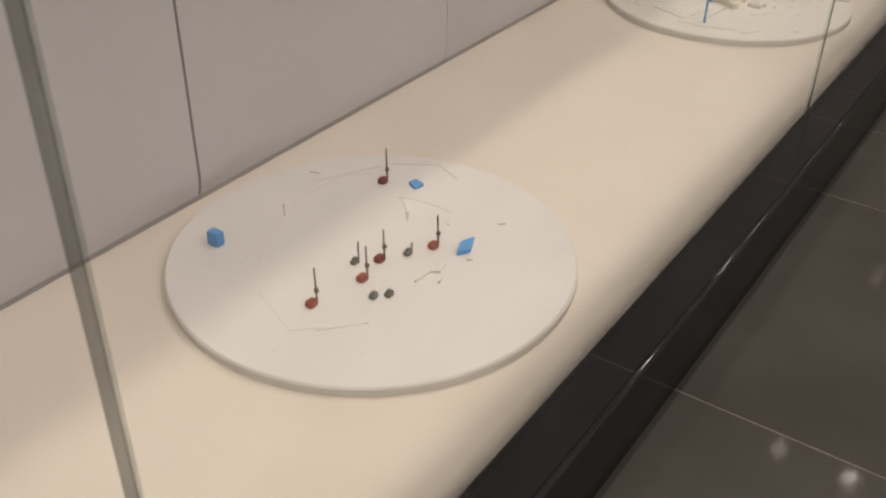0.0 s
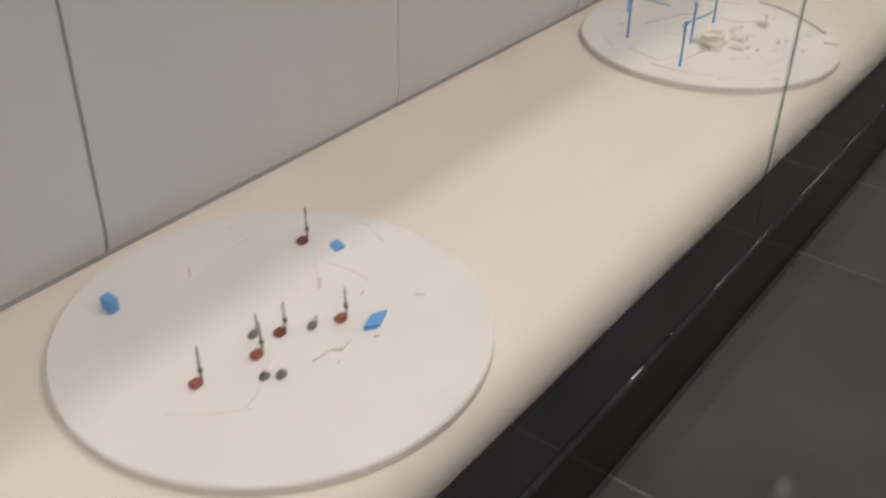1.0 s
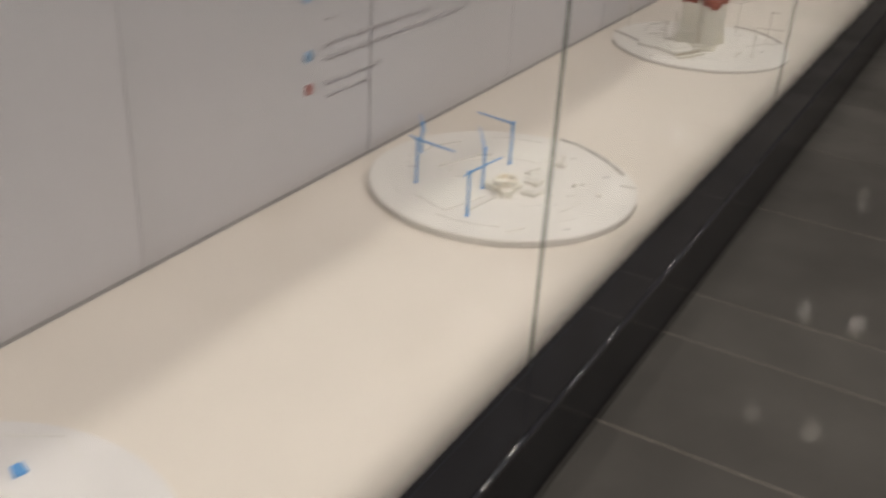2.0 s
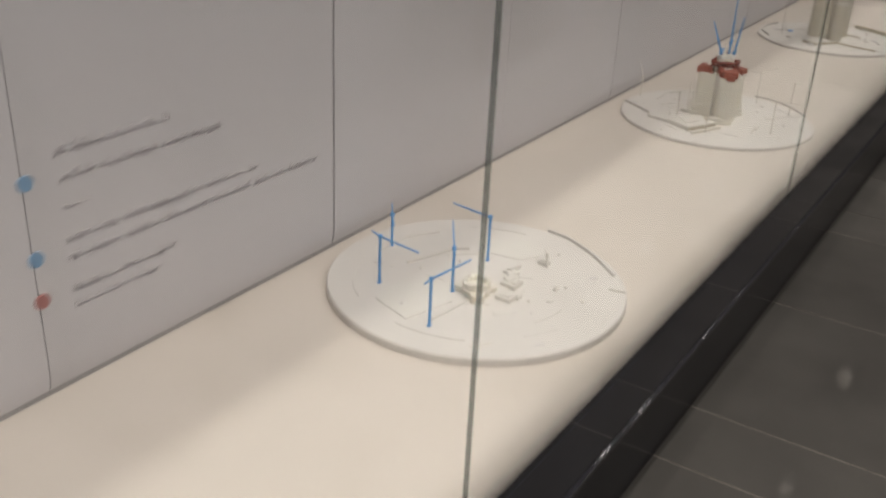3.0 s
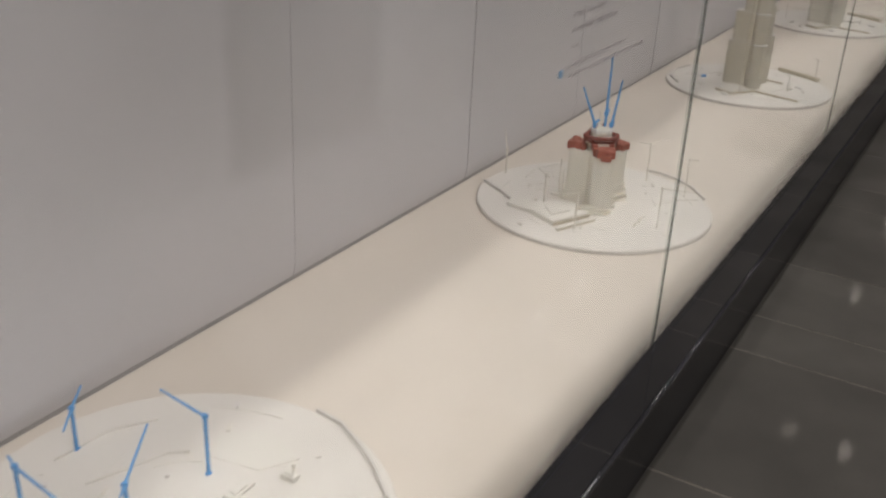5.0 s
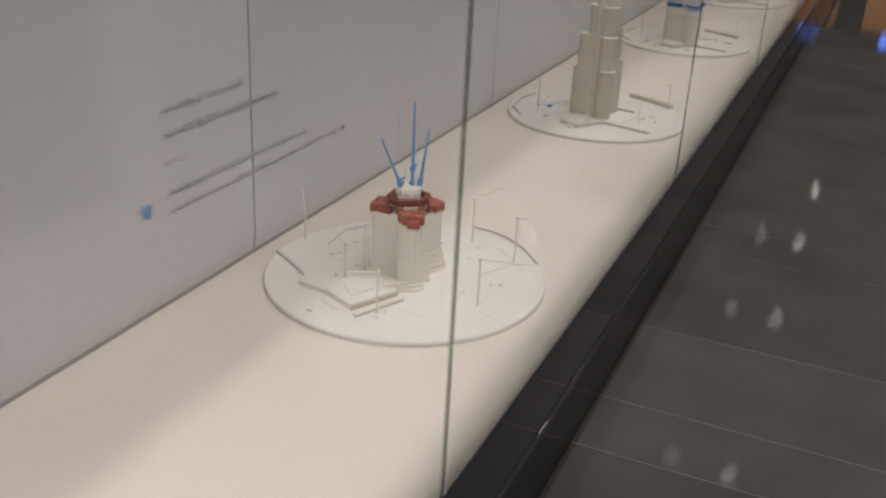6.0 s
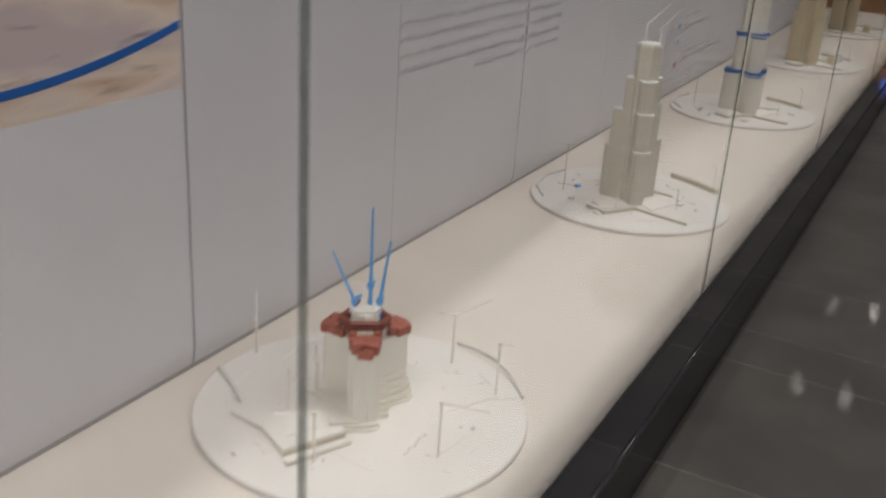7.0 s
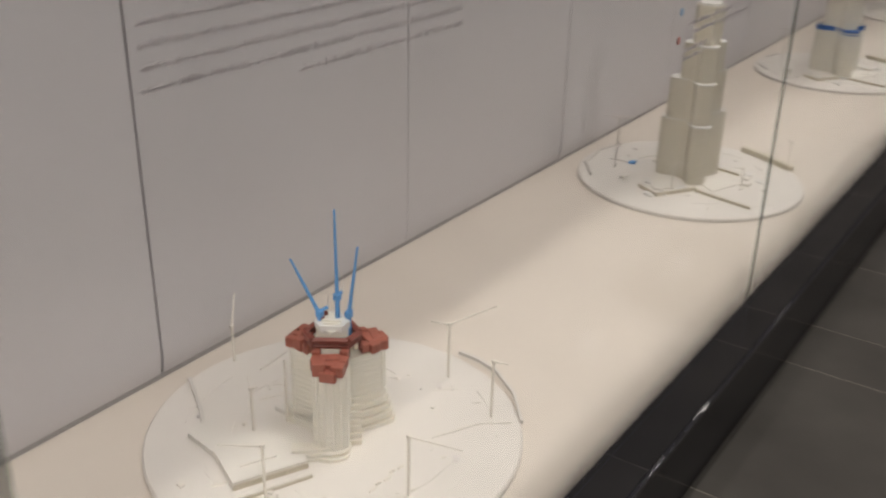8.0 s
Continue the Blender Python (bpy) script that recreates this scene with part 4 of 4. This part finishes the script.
def site(ob, ox, h, seed):
    """Walls, slabs and cabins round the foot of a tower; all in metres from the board's middle."""
    rs = random.Random(seed)
    pts = [(-0.205, 0.090), (-0.25, 0.010), (-0.12, -0.070), (-0.135, -0.10), (-0.17, -0.27)]
    ridge(ob, pts[:3], 0.006, h, h + 0.012, M_OLIVE, "retaining_wall", "olive grey retaining wall")
    ridge(ob, pts[2:], 0.007, h, h + 0.009, M_OLIVE, "retaining_wall", "olive grey retaining wall")
    ridge(ob, [(0.38 - 0.01, -0.056), (0.33, -0.15), (0.265, -0.265)], 0.018, h, h + 0.018, M_OLIVE, "long_block", "long olive grey block")
    ridge(ob, [(0.12, -0.035), (0.115, -0.09), (0.105, -0.138)], 0.006, h, h + 0.008, M_OLIVE, "low_wall")
    plate(ob, [(-0.20, 0.04), (-0.12, -0.04), (-0.06, 0.03), (-0.12, 0.10)], h, h + 0.005, M_RELIEF, "podium", "white podium slab")
    plate(ob, [(-0.10, -0.12), (0.03, -0.17), (0.06, -0.10), (-0.05, -0.06)], h, h + 0.003, M_RELIEF, "podium", "white podium slab")
    ridge(ob, [(0.16, 0.33), (0.05, 0.36), (-0.10, 0.34), (-0.2, 0.27)], 0.006, h, h + 0.008, M_RIM, "curved_wall", "grey curved low wall")
    clutter(ob, h, seed + 40, 0.374, 18, 16, 0.15, (M_RELIEF, M_DISC, M_WIRE, M_OLIVE))
    for i in range(7):
        an, rd, turn = rs.uniform(150, 330), rs.uniform(0.12, 0.26), rs.uniform(0, 90)
        x, y, w = rd * math.cos(radians(an)), rd * math.sin(radians(an)), rs.uniform(0.018, 0.036)
        pts = [(x + w * q * math.cos(radians(turn + 90 * j)), y + w * q * math.sin(radians(turn + 90 * j))) for j, q in enumerate((1.0, 0.55, 0.9, 0.5))]
        plate(ob, pts, h, h + rs.uniform(0.003, 0.009), M_WHITE, "slab", "white slab of the building site")
    for i in range(6):
        an, rd = rs.uniform(0, 6.28), rs.uniform(0.16, 0.32)
        x, y = rd * math.cos(an), rd * math.sin(an)
        w, d = rs.uniform(0.006, 0.018), rs.uniform(0.004, 0.010)
        part("site_cabin", box_bm((x - w, y - d, h), (x + w, y + d, h + rs.uniform(0.004, 0.010)), 0.001), M_RELIEF, ob)
    for x, y, top, tip in ((0.265, -0.25, 0.115, (0.30, -0.22)), (-0.084, 0.235, 0.195, (-0.102, 0.286)), (-0.084, 0.235, 0.195, (-0.067, 0.186)), (-0.03, -0.19, 0.09, (-0.04, -0.16)), (-0.158, -0.003, 0.105, (-0.138, -0.059))):
        crane(ob, (x, y), h, top, [(tip[0], tip[1], top + 0.001)], M_WIRE, 0.0010 if top > 0.15 else 0.0015)


# --- half-height tower
DX = 1.81
d = model(DX, H3, "white round board with a grey-cream stepped tower of middle height")
tower(d, H3, 0.590, 0.046,
      [(0, 0.114, 0.062, 0.21), (0, 0.100, 0.058, 0.346), (0, 0.066, 0.054, 0.465), (1, 0.090, 0.060, 0.207), (1, 0.078, 0.058, 0.345), (1, 0.066, 0.056, 0.462),
       (2, 0.112, 0.062, 0.236), (2, 0.088, 0.058, 0.374), (2, 0.074, 0.054, 0.468)], M_RESIN_GREY, A0, lip=M_WHITE)
plate(d, [(0.040 * math.cos(radians(A0 + 60 * i)), 0.040 * math.sin(radians(A0 + 60 * i))) for i in range(6)], 0.590, 0.597, M_WHITE, "core_roof", "white roof of the core")
part("blue_plate", box_bm((-0.016, 0.198, H3), (0.012, 0.218, H3 + 0.007), 0.001), M_BLUE, d, "small bright blue plate")
site(d, DX, H3, 21)
crane(d, (0.0, 0.02), 0.590, 0.66, [(0.03, -0.05, 0.74)], M_WIRE, 0.002)
crane(d, (0.01, -0.03), 0.590, 0.65, [(0.05, -0.08, 0.72)], M_WIRE, 0.002)

# --- taller tower with blue bands
EX = 3.62
e = model(EX, H3, "white round board with a tall cream blue-banded tower")
te = tower(e, H3, 0.82, 0.050,
           [(0, 0.120, 0.070, 0.225), (1, 0.120, 0.070, 0.212), (2, 0.120, 0.070, 0.225), (0, 0.088, 0.064, 0.42), (1, 0.090, 0.064, 0.41), (2, 0.090, 0.064, 0.42), (0, 0.064, 0.058, 0.66), (2, 0.066, 0.058, 0.66)], M_RESIN, A0, lip=M_RESIN)
for z, r1, w in ((0.214, 0.123, 0.075), (0.408, 0.093, 0.069), (0.655, 0.069, 0.063)):
    for k in range(3):
        part("blue_band", add_prism(bmesh.new(), wing_plan(A0 + 120 * k, 0.02, r1, w), z - 0.008, z + 0.014), M_BLUE_DARK, te, "dark blue band")
site(e, EX, H3, 22)

# --- still taller towers towards the end of the shelf
FX = 5.43
f = model(FX, H3, "white round board with a tall ochre tower")
tower(f, H3, 1.05, 0.052, [(0, 0.122, 0.07, 0.34), (1, 0.122, 0.07, 0.30), (2, 0.122, 0.07, 0.36), (0, 0.094, 0.066, 0.58), (1, 0.094, 0.066, 0.52), (2, 0.094, 0.066, 0.62), (0, 0.066, 0.06, 0.9), (1, 0.066, 0.06, 0.8)], M_OCHRE, A0)
site(f, FX, H3, 23)
GX = 7.24
g = model(GX, H3, "white round board with a tall brown tower")
tower(g, H3, 1.2, 0.052, [(0, 0.125, 0.07, 0.44), (1, 0.125, 0.07, 0.40), (2, 0.125, 0.07, 0.48), (0, 0.094, 0.066, 0.8), (1, 0.094, 0.066, 0.7)], M_BROWN, A0)
site(g, GX, H3, 24)

for ob, dx, dy, mat in ((f, 0.06, -0.165, M_OCHRE), (g, 0.06, -0.17, M_BROWN), (f, 0.18, -0.20, M_WHITE)):
    bm = box_bm((dx - 0.032, dy - 0.026, H3), (dx + 0.032, dy + 0.026, H3 + 0.042), 0.003)
    add_box(bm, (dx - 0.022, dy - 0.018, H3 + 0.0415), (dx + 0.010, dy + 0.020, H3 + 0.056), 0.002)
    part("side_block", bm, mat, ob)

# end panel added; its orange-brown paints in the warm glow of the far end
tagged(part("end_post", box_bm((8.86, -0.05, SHELF + 0.002), (8.98, WALL - 0.004, 2.3), 0.006), M_END_GLOW_TINT), "orange-brown end panel added to the case for a far warm glow", "panel", kind="structure")

# ---------------------------------------------------------------- floor tiles
ROWS = [-0.008] + [-0.567 - 0.737 * i for i in range(1, 5)] + [YF + 0.01]
NEAR = [-3.30, -2.284, -1.80, -1.535, -0.79, -0.07, 0.184, 0.66, 1.38, 1.65, 2.18]
xs_near = [X0 + 0.01] + [-3.30 - 0.737 * i for i in range(7, 0, -1)] + NEAR + [2.18 + 0.737 * i for i in range(1, 19)] + [X1 - 0.01]
floor_ob = bpy.data.objects["floor"]
tile_mesh = {}


def tile(x0, x1, y1, y0):
    g = 0.0024
    key = (round(x1 - x0, 3), round(y1 - y0, 3))
    if key not in tile_mesh:
        tile_mesh[key] = mesh_of("tile", box_bm((g, g, -0.010), (x1 - x0 - g, y1 - y0 - g, 0.0), 0.0007), M_TILE)
    ob = new("tile", tile_mesh[key])
    ob.parent = floor_ob
    ob.location = (x0, y0, 0.0)


for xa, xb in zip(xs_near, xs_near[1:]):
    tile(xa, xb, ROWS[0], ROWS[1])
for r in range(1, len(ROWS) - 1):
    xs = [X0 + 0.01 + 0.737 * i + (0.37 if r % 2 else 0.0) for i in range(34)]
    xs = [X0 + 0.01] + [x for x in xs if X0 + 0.1 < x < X1 - 0.1] + [X1 - 0.01]
    for xa, xb in zip(xs, xs[1:]):
        tile(xa, xb, ROWS[r], ROWS[r + 1])
